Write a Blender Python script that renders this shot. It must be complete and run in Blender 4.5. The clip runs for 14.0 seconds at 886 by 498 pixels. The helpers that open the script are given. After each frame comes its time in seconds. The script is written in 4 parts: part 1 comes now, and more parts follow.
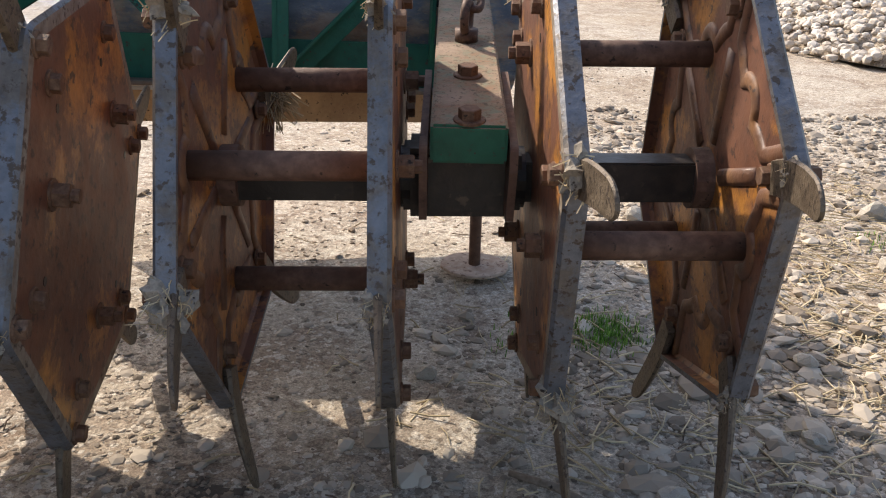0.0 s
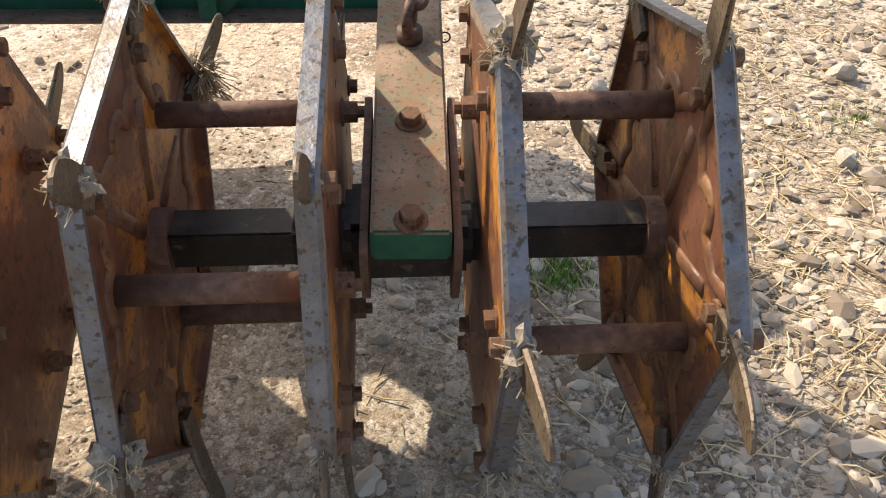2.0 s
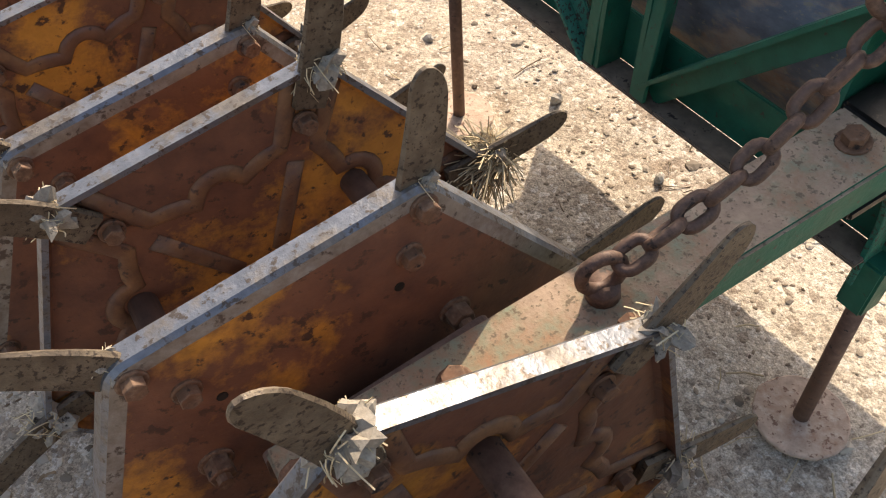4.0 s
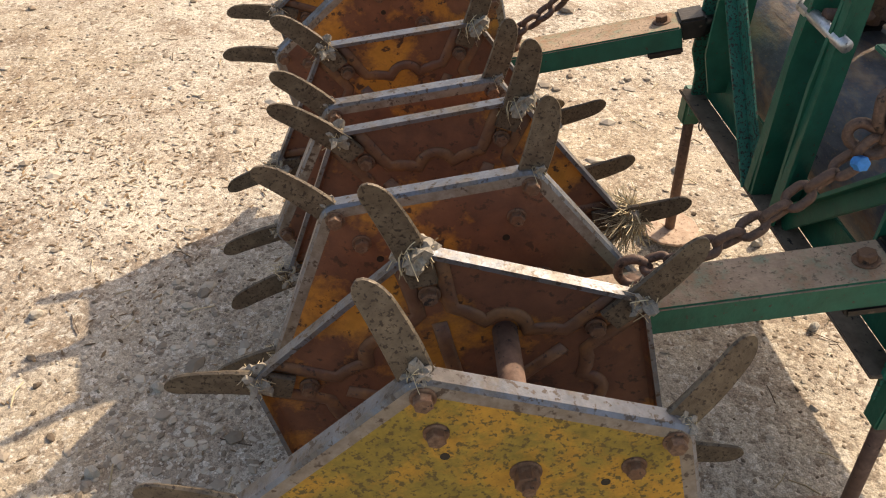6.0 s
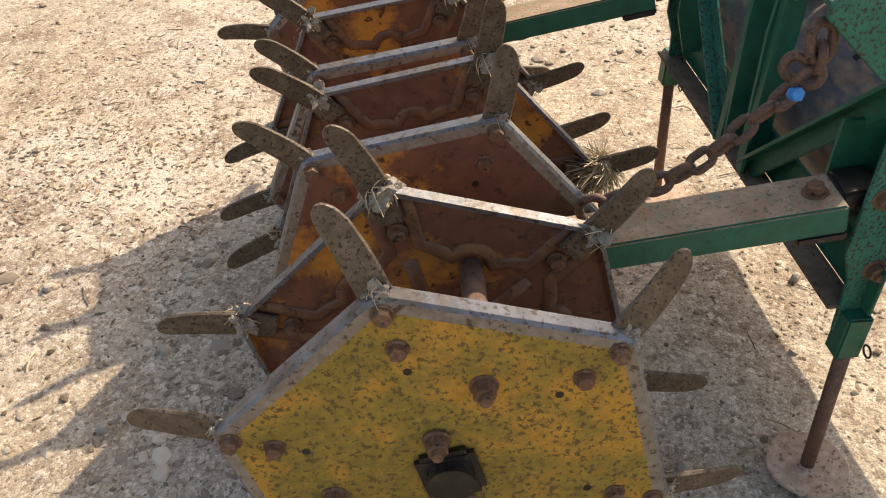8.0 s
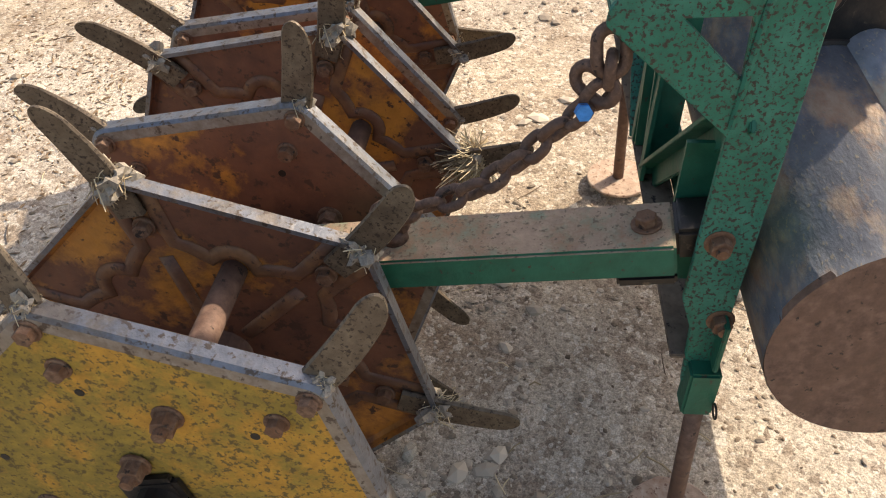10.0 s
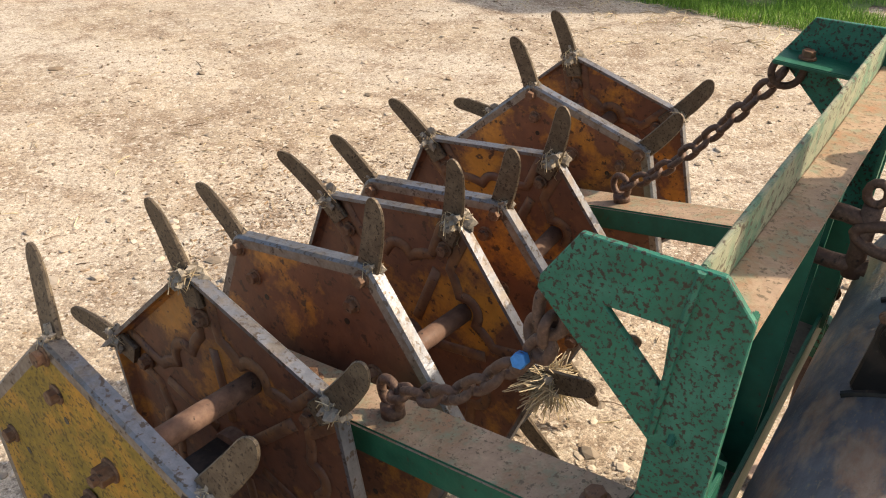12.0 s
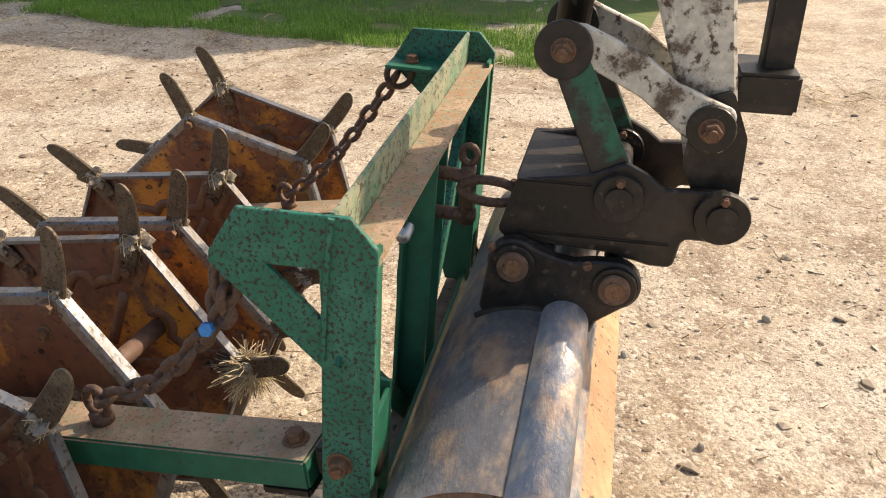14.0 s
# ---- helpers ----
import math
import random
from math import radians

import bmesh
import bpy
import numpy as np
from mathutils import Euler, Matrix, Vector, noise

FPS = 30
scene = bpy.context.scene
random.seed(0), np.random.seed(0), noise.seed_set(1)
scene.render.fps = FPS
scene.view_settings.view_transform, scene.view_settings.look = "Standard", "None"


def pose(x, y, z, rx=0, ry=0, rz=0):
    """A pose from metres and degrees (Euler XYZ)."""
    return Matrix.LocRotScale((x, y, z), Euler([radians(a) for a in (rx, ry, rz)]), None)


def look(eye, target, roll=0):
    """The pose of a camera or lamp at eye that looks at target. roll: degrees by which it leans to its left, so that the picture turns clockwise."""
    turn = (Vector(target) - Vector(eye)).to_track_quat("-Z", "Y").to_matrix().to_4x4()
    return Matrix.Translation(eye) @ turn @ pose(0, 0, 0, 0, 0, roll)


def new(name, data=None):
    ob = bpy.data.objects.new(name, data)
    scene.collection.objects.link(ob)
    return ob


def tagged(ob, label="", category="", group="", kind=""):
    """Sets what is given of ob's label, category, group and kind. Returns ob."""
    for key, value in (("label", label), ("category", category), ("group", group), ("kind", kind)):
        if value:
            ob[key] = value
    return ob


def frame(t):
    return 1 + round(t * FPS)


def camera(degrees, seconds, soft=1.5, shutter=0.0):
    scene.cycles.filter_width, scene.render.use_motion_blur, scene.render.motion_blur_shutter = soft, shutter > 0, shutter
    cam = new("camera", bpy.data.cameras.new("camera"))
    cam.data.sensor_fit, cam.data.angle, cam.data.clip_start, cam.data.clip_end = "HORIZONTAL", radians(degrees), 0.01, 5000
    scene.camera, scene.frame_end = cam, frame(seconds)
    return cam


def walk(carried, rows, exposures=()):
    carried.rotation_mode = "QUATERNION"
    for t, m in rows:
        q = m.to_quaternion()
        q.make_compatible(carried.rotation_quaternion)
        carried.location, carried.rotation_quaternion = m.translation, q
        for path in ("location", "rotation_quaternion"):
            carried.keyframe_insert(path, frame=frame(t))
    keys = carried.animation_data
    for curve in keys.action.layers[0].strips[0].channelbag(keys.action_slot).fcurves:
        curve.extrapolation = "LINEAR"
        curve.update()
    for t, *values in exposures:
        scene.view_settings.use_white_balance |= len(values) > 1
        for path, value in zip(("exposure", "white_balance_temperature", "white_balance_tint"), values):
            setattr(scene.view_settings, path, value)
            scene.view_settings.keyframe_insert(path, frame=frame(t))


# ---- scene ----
cam = camera(54.4, 14.0, 1.1)
PATH = [
    (0, (0.047, 0.197, 0.823), (-0.002, 2.059, 0.095), 1.4),
    (0.5, (-0.029, 0.188, 0.806), (-0.058, 2.023, 0.011), 2.1),
    (1, (-0.028, 0.341, 0.906), (0.005, 2.035, -0.156), 3.3),
    (1.5, (0.043, 0.472, 1.158), (0.166, 2.07, -0.039), 3.7),
    (2, (0.064, 0.489, 1.255), (0.11, 1.992, -0.063), 2.0),
    (2.5, (0.105, 0.674, 1.308), (0.017, 2.086, -0.105), -0.3),
    (3, (0.268, 0.917, 1.335), (-0.178, 2.223, -0.112), -6.1),
    (3.5, (0.51, 1.098, 1.387), (-0.535, 2.007, -0.056), -9.9),
    (4, (0.492, 1.295, 1.375), (-0.702, 1.866, -0.124), -3.7),
    (4.2, (0.487, 1.333, 1.386), (-0.722, 1.784, -0.143), -2.1),
    (6.3, (1.188, 1.422, 1.532), (-0.435, 1.376, 0.363), -1.3),
    (6.5, (1.222, 1.435, 1.535), (-0.418, 1.384, 0.392), -1.8),
    (7, (1.237, 1.464, 1.523), (-0.399, 1.39, 0.374), -3.9),
    (7.5, (1.213, 1.476, 1.507), (-0.391, 1.42, 0.313), -3.9),
    (7.7, (1.221, 1.473, 1.508), (-0.373, 1.422, 0.301), -3.6),
    (9.8, (1.044, 1.957, 1.459), (-0.397, 1.641, 0.108), -5.2),
    (10, (0.979, 1.985, 1.458), (-0.483, 1.658, 0.133), -4.4),
    (10.5, (0.742, 2.061, 1.453), (-0.761, 1.675, 0.191), -0.9),
    (10.8, (0.736, 2.107, 1.463), (-0.803, 1.512, 0.331), 1.1),
    (11, (0.647, 2.138, 1.464), (-0.795, 1.383, 0.301), 0.6),
    (11.2, (0.63, 2.204, 1.481), (-0.757, 1.287, 0.37), 0.6),
    (11.5, (0.637, 2.326, 1.506), (-0.7, 1.248, 0.481), 1.8),
    (12, (0.804, 2.441, 1.522), (-0.53, 1.323, 0.537), 1.2),
    (12.5, (0.915, 2.499, 1.525), (-0.441, 1.404, 0.545), 0.8),
    (13, (0.934, 2.523, 1.536), (-0.49, 1.475, 0.602), 0.2),
    (13.5, (0.92, 2.544, 1.532), (-0.68, 1.778, 0.609), 1.6),
    (14, (0.986, 2.607, 1.545), (-0.72, 2.062, 0.653), 1.1),
]
walk(cam, [(t, look(eye, target, roll)) for t, eye, target, roll in PATH], [(0, 0.69, 6450, 12), (1, 0.95, 6600, 12), (1.5, 0.97, 6600, 12), (2.5, 0.91, 7600, 12), (4.2, 1.06, 7100, 12), (6.3, 0.78, 7500, 12), (10, 0.93, 7150, 12), (10.6, 0.93, 6800, 12), (11.5, 0.81, 7350, 12), (14, 0.76, 7450, 12)])

# ---- light ----
SUN = Vector((-0.97, 0.95, 1.11)).normalized()
world = bpy.data.worlds.new("sky")
scene.world = world
world.use_nodes = True
wn = world.node_tree.nodes
sky = wn.new("ShaderNodeTexSky")
sky.sky_type = "NISHITA"
sky.sun_disc = False
sky.sun_elevation = math.asin(SUN.z)
sky.sun_rotation = math.atan2(SUN.x, SUN.y)
sky.air_density, sky.dust_density = 1.0, 3.0
wn["Background"].inputs[1].default_value = 0.15
world.node_tree.links.new(sky.outputs[0], wn["Background"].inputs[0])
sun = new("sun", bpy.data.lights.new("sun", "SUN"))
sun.data.energy, sun.data.angle, sun.data.color = 3.4, radians(0.6), (1.0, 0.91, 0.78)
sun.matrix_world = look(SUN * 20, (0, 0, 0))


# ---- materials ----
def node(nt, kind, **inputs):
    n = nt.nodes.new(kind)
    for key, value in inputs.items():
        n.inputs[key.replace("_", " ")].default_value = value
    return n


def material(name, roughness=0.8, metal=0.0):
    m = bpy.data.materials.new(name)
    m.use_nodes = True
    b = m.node_tree.nodes["Principled BSDF"]
    b.inputs["Roughness"].default_value, b.inputs["Metallic"].default_value = roughness, metal
    return m, m.node_tree, b


def coords(nt, scale=(1, 1, 1), shift=True):
    """Object coordinates, moved by a random amount for each object."""
    tc, mp = nt.nodes.new("ShaderNodeTexCoord"), nt.nodes.new("ShaderNodeMapping")
    mp.inputs["Scale"].default_value = scale
    nt.links.new(tc.outputs["Object"], mp.inputs["Vector"])
    if shift:
        info, mul = nt.nodes.new("ShaderNodeObjectInfo"), node(nt, "ShaderNodeMath")
        mul.operation = "MULTIPLY"
        mul.inputs[1].default_value = 37.0
        nt.links.new(info.outputs["Random"], mul.inputs[0])
        nt.links.new(mul.outputs[0], mp.inputs["Location"])
    return mp.outputs[0]


def noise_tex(nt, vec, scale, detail=6.0, rough=0.6, distortion=0.0):
    n = node(nt, "ShaderNodeTexNoise", Scale=scale, Detail=detail, Roughness=rough, Distortion=distortion)
    nt.links.new(vec, n.inputs["Vector"])
    return n.outputs["Fac"]


def ramp(nt, fac, stops):
    r = nt.nodes.new("ShaderNodeValToRGB")
    e = r.color_ramp.elements
    while len(e) < len(stops):
        e.new(0.5)
    for k, (p, c) in enumerate(stops):
        e[k].position, e[k].color = p, (*c, 1)
    nt.links.new(fac, r.inputs[0])
    return r.outputs[0]


def blend(nt, fac, a, b, mode="MIX"):
    m = nt.nodes.new("ShaderNodeMix")
    m.data_type, m.blend_type = "RGBA", mode
    for sock, v in ((m.inputs[0], fac), (m.inputs[6], a), (m.inputs[7], b)):
        if isinstance(v, (int, float)):
            sock.default_value = v
        elif isinstance(v, tuple):
            sock.default_value = (*v, 1)
        else:
            nt.links.new(v, sock)
    return m.outputs[2]


def relief(nt, bsdf, fac, strength, distance):
    b = node(nt, "ShaderNodeBump", Strength=strength, Distance=distance)
    nt.links.new(fac, b.inputs["Height"])
    nt.links.new(b.outputs[0], bsdf.inputs["Normal"])


def worn(name, paint, under, spots, amount=0.5, scale=9.0, rough=0.6, metal=0.0, speck=(0.03, 0.02, 0.015), speck_at=0.64, speck_scale=70.0, stretch=(1, 1, 1)):
    """Old paint or bare steel: big worn patches, fine grain, dark specks."""
    m, nt, b = material(name, rough, metal)
    v = coords(nt, stretch)
    big = noise_tex(nt, v, scale, 8, 0.68, 0.1)
    mid = noise_tex(nt, v, scale * 4, 6, 0.6)
    fine = noise_tex(nt, v, speck_scale, 4, 0.6)
    c0 = ramp(nt, mid, [(0.3, tuple(x * 0.72 for x in paint)), (0.7, tuple(min(1, x * 1.18) for x in paint))])
    c1 = ramp(nt, mid, [(0.3, under), (0.7, spots)])
    mask = ramp(nt, big, [(amount - 0.05, (0, 0, 0)), (amount + 0.05, (1, 1, 1))])
    col = blend(nt, mask, c0, c1)
    mask2 = ramp(nt, fine, [(speck_at - 0.03, (0, 0, 0)), (speck_at + 0.04, (1, 1, 1))])
    col = blend(nt, mask2, col, speck)
    nt.links.new(col, b.inputs["Base Color"])
    relief(nt, b, fine, 0.35, 0.004)
    rr = ramp(nt, big, [(0.3, (rough - 0.1,) * 3), (0.7, (min(1, rough + 0.2),) * 3)])
    nt.links.new(rr, b.inputs["Roughness"])
    return m


ORANGE = worn("orange_paint_rust", (0.55, 0.235, 0.040), (0.105, 0.043, 0.027), (0.205, 0.084, 0.042), 0.438, 5.0, 0.48, speck=(0.070, 0.032, 0.020), speck_at=0.61, speck_scale=48)
MOSSY = worn("yellow_paint_moss", (0.50, 0.255, 0.030), (0.165, 0.120, 0.022), (0.36, 0.235, 0.036), 0.47, 11.0, 0.75, speck=(0.13, 0.085, 0.022), speck_at=0.565, speck_scale=120)
RUST = worn("brown_rust", (0.145, 0.080, 0.053), (0.080, 0.042, 0.029), (0.21, 0.125, 0.085), 0.5, 14.0, 0.7, speck_at=0.66)
BOLT = worn("rusty_bolt", (0.17, 0.085, 0.045), (0.08, 0.04, 0.025), (0.25, 0.15, 0.09), 0.5, 30.0, 0.7, 0.2)
GREEN = worn("green_paint", (0.006, 0.110, 0.062), (0.006, 0.090, 0.05), (0.012, 0.130, 0.075), 0.5, 6.0, 0.5, speck=(0.055, 0.040, 0.025), speck_at=0.66, speck_scale=70)
SPECKLED = worn("green_paint_speckled", (0.008, 0.145, 0.092), (0.010, 0.115, 0.075), (0.035, 0.19, 0.13), 0.5, 7.0, 0.6, speck=(0.034, 0.028, 0.019), speck_at=0.55, speck_scale=150)
RAIL = worn("dusty_green_rail", (0.10, 0.20, 0.125), (0.20, 0.23, 0.15), (0.28, 0.28, 0.19), 0.47, 9.0, 0.75, speck=(0.09, 0.07, 0.045), speck_at=0.58, speck_scale=90)
DUSTY = worn("dusty_rust_green", (0.37, 0.26, 0.175), (0.31, 0.15, 0.080), (0.21, 0.235, 0.16), 0.48, 11.0, 0.85, speck=(0.15, 0.11, 0.07), speck_at=0.60, speck_scale=130)
RIM = worn("bare_worn_steel", (0.17, 0.178, 0.195), (0.095, 0.080, 0.068), (0.19, 0.165, 0.14), 0.53, 14.0, 0.40, 0.5, speck=(0.085, 0.065, 0.05), speck_at=0.59, speck_scale=90)
EDGE = worn("dull_plate_edge", (0.27, 0.215, 0.155), (0.15, 0.10, 0.065), (0.30, 0.255, 0.20), 0.47, 12.0, 0.8, speck=(0.09, 0.06, 0.04), speck_at=0.6, speck_scale=60)
TINE = worn("worn_tine_steel", (0.125, 0.092, 0.060), (0.085, 0.062, 0.040), (0.19, 0.145, 0.095), 0.5, 12.0, 0.5, 0.3, speck=(0.045, 0.030, 0.02), speck_at=0.58, speck_scale=170)
BLACK = worn("greasy_black_steel", (0.013, 0.011, 0.0095), (0.022, 0.0165, 0.013), (0.048, 0.033, 0.024), 0.54, 9.0, 0.40, 0.1, speck=(0.085, 0.062, 0.044), speck_at=0.66, speck_scale=45)
BUCKET = worn("worn_bucket_steel", (0.26, 0.27, 0.30), (0.42, 0.25, 0.16), (0.55, 0.45, 0.36), 0.54, 6.0, 0.36, 0.25, speck=(0.42, 0.36, 0.28), speck_at=0.62, speck_scale=75, stretch=(1, 2.2, 2.2))
LIP = worn("dusty_rusty_plate", (0.42, 0.27, 0.15), (0.28, 0.16, 0.09), (0.36, 0.24, 0.14), 0.5, 6.0, 0.85)
CREAM = worn("chipped_cream_paint", (0.60, 0.55, 0.46), (0.075, 0.055, 0.040), (0.16, 0.11, 0.075), 0.545, 17.0, 0.6, speck=(0.085, 0.055, 0.038), speck_at=0.595, speck_scale=42)
CHAIN = worn("rusty_chain_steel", (0.115, 0.065, 0.045), (0.07, 0.040, 0.028), (0.18, 0.11, 0.075), 0.5, 40.0, 0.6, 0.3)
MUD = worn("dried_mud", (0.30, 0.255, 0.195), (0.16, 0.13, 0.098), (0.37, 0.325, 0.255), 0.5, 45.0, 0.95)
STONE = worn("pale_stone", (0.42, 0.37, 0.30), (0.30, 0.26, 0.21), (0.50, 0.46, 0.39), 0.5, 10.0, 0.9)
LINKMAT = worn("dark_steel_green_traces", (0.045, 0.034, 0.026), (0.02, 0.085, 0.05), (0.03, 0.15, 0.085), 0.53, 12.0, 0.55)
DIRTY = worn("dirt_on_steel", (0.17, 0.125, 0.085), (0.11, 0.075, 0.05), (0.22, 0.16, 0.11), 0.5, 12.0, 0.95)
BLUE = worn("blue_bolt_paint", (0.03, 0.22, 0.55), (0.03, 0.18, 0.48), (0.05, 0.26, 0.6), 0.6, 30.0, 0.5)
SILVER = worn("zinc_pin", (0.6, 0.6, 0.6), (0.4, 0.4, 0.4), (0.65, 0.65, 0.62), 0.5, 30.0, 0.35, 0.8)


def per_island(name, lo, hi, rough=0.9):
    m, nt, b = material(name, rough)
    g = nt.nodes.new("ShaderNodeNewGeometry")
    nt.links.new(ramp(nt, g.outputs["Random Per Island"], [(0.0, lo), (1.0, hi)]), b.inputs["Base Color"])
    return m


GRAVEL = per_island("loose_gravel", (0.16, 0.122, 0.085), (0.54, 0.46, 0.36))
PALE = per_island("pale_rubble", (0.42, 0.36, 0.29), (0.68, 0.61, 0.52))
STALK = per_island("straw_stalks", (0.30, 0.225, 0.125), (0.66, 0.54, 0.34))
BLADE = per_island("grass_blades", (0.075, 0.19, 0.022), (0.25, 0.42, 0.06))


def ground_material():
    m, nt, b = material("packed_gravel_dirt", 0.95)
    v = coords(nt, shift=False)
    big, mid = noise_tex(nt, v, 0.8, 5, 0.6, 0.3), noise_tex(nt, v, 7, 8, 0.7)
    fine, grit = noise_tex(nt, v, 85, 5, 0.7), noise_tex(nt, v, 260, 3, 0.7)
    c = ramp(nt, mid, [(0.28, (0.225, 0.168, 0.112)), (0.48, (0.37, 0.298, 0.213)), (0.72, (0.52, 0.430, 0.320))])
    c = blend(nt, ramp(nt, big, [(0.42, (0, 0, 0)), (0.60, (0.75, 0.75, 0.75))]), c, (0.50, 0.445, 0.365))
    patch = noise_tex(nt, v, 2.4, 10, 0.80, 0.6)
    c = blend(nt, ramp(nt, patch, [(0.48, (0, 0, 0)), (0.62, (0.9, 0.9, 0.9))]), c, (0.215, 0.150, 0.098))
    heights = []
    for scale, share, light, dark in ((48.0, 0.90, (0.56, 0.505, 0.42), (0.18, 0.128, 0.088)), (120.0, 0.88, (0.56, 0.505, 0.42), (0.14, 0.10, 0.072))):
        vor = node(nt, "ShaderNodeTexVoronoi", Scale=scale)
        nt.links.new(v, vor.inputs["Vector"])
        grey = node(nt, "ShaderNodeSeparateColor")
        nt.links.new(vor.outputs["Color"], grey.inputs[0])
        c = blend(nt, ramp(nt, grey.outputs[0], [(share, (0, 0, 0)), (share + 0.04, (0.65, 0.65, 0.65))]), c, light)
        c = blend(nt, ramp(nt, grey.outputs[0], [(0.06, (0.6, 0.6, 0.6)), (0.09, (0, 0, 0))]), c, dark)
        heights.append(ramp(nt, vor.outputs["Distance"], [(0.0, (1, 1, 1)), (0.6, (0, 0, 0))]))
    c = blend(nt, 0.9, c, ramp(nt, fine, [(0.28, (0.50, 0.48, 0.46)), (0.50, (1.0, 1.0, 1.0)), (0.72, (1.4, 1.4, 1.4))]), "MULTIPLY")
    c = blend(nt, 0.9, c, ramp(nt, grit, [(0.34, (0.55, 0.54, 0.53)), (0.50, (1.0, 1.0, 1.0)), (0.66, (1.4, 1.4, 1.4))]), "MULTIPLY")
    nt.links.new(c, b.inputs["Base Color"])
    h = blend(nt, 0.6, blend(nt, 0.35, heights[0], heights[1]), fine)
    h2 = blend(nt, 0.5, h, mid)
    relief(nt, b, h2, 0.9, 0.014)
    return m


GROUND = ground_material()


# ---- building helpers ----
def mesh_of(name, bm, mats, smooth=False):
    me = bpy.data.meshes.new(name)
    bmesh.ops.recalc_face_normals(bm, faces=bm.faces)
    bm.to_mesh(me)
    bm.free()
    for m in mats if isinstance(mats, (list, tuple)) else [mats]:
        me.materials.append(m)
    if smooth:
        me.polygons.foreach_set("use_smooth", [True] * len(me.polygons))
    return me


def part(name, bm, mats, parent, label="", smooth=False, m=None):
    data = bm if isinstance(bm, bpy.types.Mesh) else mesh_of(name, bm, mats, smooth)
    ob = new(name, data)
    ob.parent = parent
    if m is not None:
        ob.matrix_basis = m
    if label:
        ob["label"] = label
    return ob


def thing(name, m, label, category, group="", kind=""):
    ob = new(name)
    ob.empty_display_size = 0.05
    ob.matrix_basis = m
    return tagged(ob, label, category, group, kind)


def box(x0, x1, y0, y1, z0, z1, bevel=0.003, bm=None, m=None):
    bm = bm or bmesh.new()
    r = bmesh.ops.create_cube(bm, size=1)
    t = Matrix.Translation(((x0 + x1) / 2, (y0 + y1) / 2, (z0 + z1) / 2)) @ Matrix.Diagonal((x1 - x0, y1 - y0, z1 - z0, 1))
    bmesh.ops.transform(bm, matrix=(m or Matrix()) @ t, verts=r["verts"])
    if bevel:
        edges = list({e for v in r["verts"] for e in v.link_edges})
        bmesh.ops.bevel(bm, geom=edges, offset=bevel, segments=2, affect="EDGES")
    return bm


def tube(bm, pts, r, seg=10, closed=False, cap=True, taper=None):
    """A round bar along points."""
    pts = [Vector(p) for p in pts]
    n = len(pts)
    rings, prev = [], None
    for i, p in enumerate(pts):
        a = pts[(i - 1) % n] if closed or i else p
        b = pts[(i + 1) % n] if closed or i < n - 1 else p
        d = (b - a).normalized()
        if prev is None:
            u = d.orthogonal().normalized()
        else:
            u = (prev - d * prev.dot(d)).normalized()
        prev = u
        w = d.cross(u)
        rr = r * (taper[i] if taper else 1)
        rings.append([bm.verts.new(p + (u * math.cos(t) + w * math.sin(t)) * rr) for t in (2 * math.pi * k / seg for k in range(seg))])
    for i in range(n if closed else n - 1):
        A, B = rings[i], rings[(i + 1) % n]
        for k in range(seg):
            bm.faces.new((A[k], A[(k + 1) % seg], B[(k + 1) % seg], B[k]))
    if cap and not closed:
        bm.faces.new(rings[0][::-1])
        bm.faces.new(rings[-1])
    return bm


def slab(outline, x0, x1, holes=(), bm=None, bevel=0.0):
    """A flat plate in the y-z plane between x0 and x1; holes are outlines that go through it."""
    bm = bm or bmesh.new()
    loops = [outline, *holes]
    if not holes:
        vs = [bm.verts.new((x0, y, z)) for y, z in outline]
        f = bm.faces.new(vs)
        bm.faces.ensure_lookup_table()
        front = [f]
    else:
        edges = []
        for lp in loops:
            vs = [bm.verts.new((x0, y, z)) for y, z in lp]
            edges += [bm.edges.new((vs[i], vs[(i + 1) % len(vs)])) for i in range(len(vs))]
        front = [g for g in bmesh.ops.triangle_fill(bm, edges=edges, use_beauty=True)["geom"] if isinstance(g, bmesh.types.BMFace)]
    ex = bmesh.ops.extrude_face_region(bm, geom=front, use_keep_orig=True)
    bmesh.ops.translate(bm, vec=(x1 - x0, 0, 0), verts=[g for g in ex["geom"] if isinstance(g, bmesh.types.BMVert)])
    if bevel:
        bmesh.ops.recalc_face_normals(bm, faces=bm.faces)
        sharp = [e for e in bm.edges if len(e.link_faces) == 2 and e.calc_face_angle(0) > 0.6]
        bmesh.ops.bevel(bm, geom=sharp, offset=bevel, segments=1, affect="EDGES")
    return bm


def bolt_mesh(name, head=0.015, height=0.012, washer=0.021, stud=0.0, mat=None):
    """A hexagon head with washer, pointing along +x."""
    bm = bmesh.new()
    for r, x0, x1, n in ((washer, -0.001, 0.0035, 16), (head, 0.0035, 0.0035 + height, 6)):
        for v in ([(x0, r), (x1 - 0.001, r), (x1, r * 0.9)],):
            rings = [[bm.verts.new((x, rr * math.cos(2 * math.pi * k / n), rr * math.sin(2 * math.pi * k / n))) for k in range(n)] for x, rr in v]
            for A, B in zip(rings, rings[1:]):
                for k in range(n):
                    bm.faces.new((A[k], A[(k + 1) % n], B[(k + 1) % n], B[k]))
            bm.faces.new(rings[-1])
    if stud:
        tube(bm, [(0, 0, 0), (0.0035 + height + stud, 0, 0)], head * 0.55, 8)
    return mesh_of(name, bm, mat or BOLT)


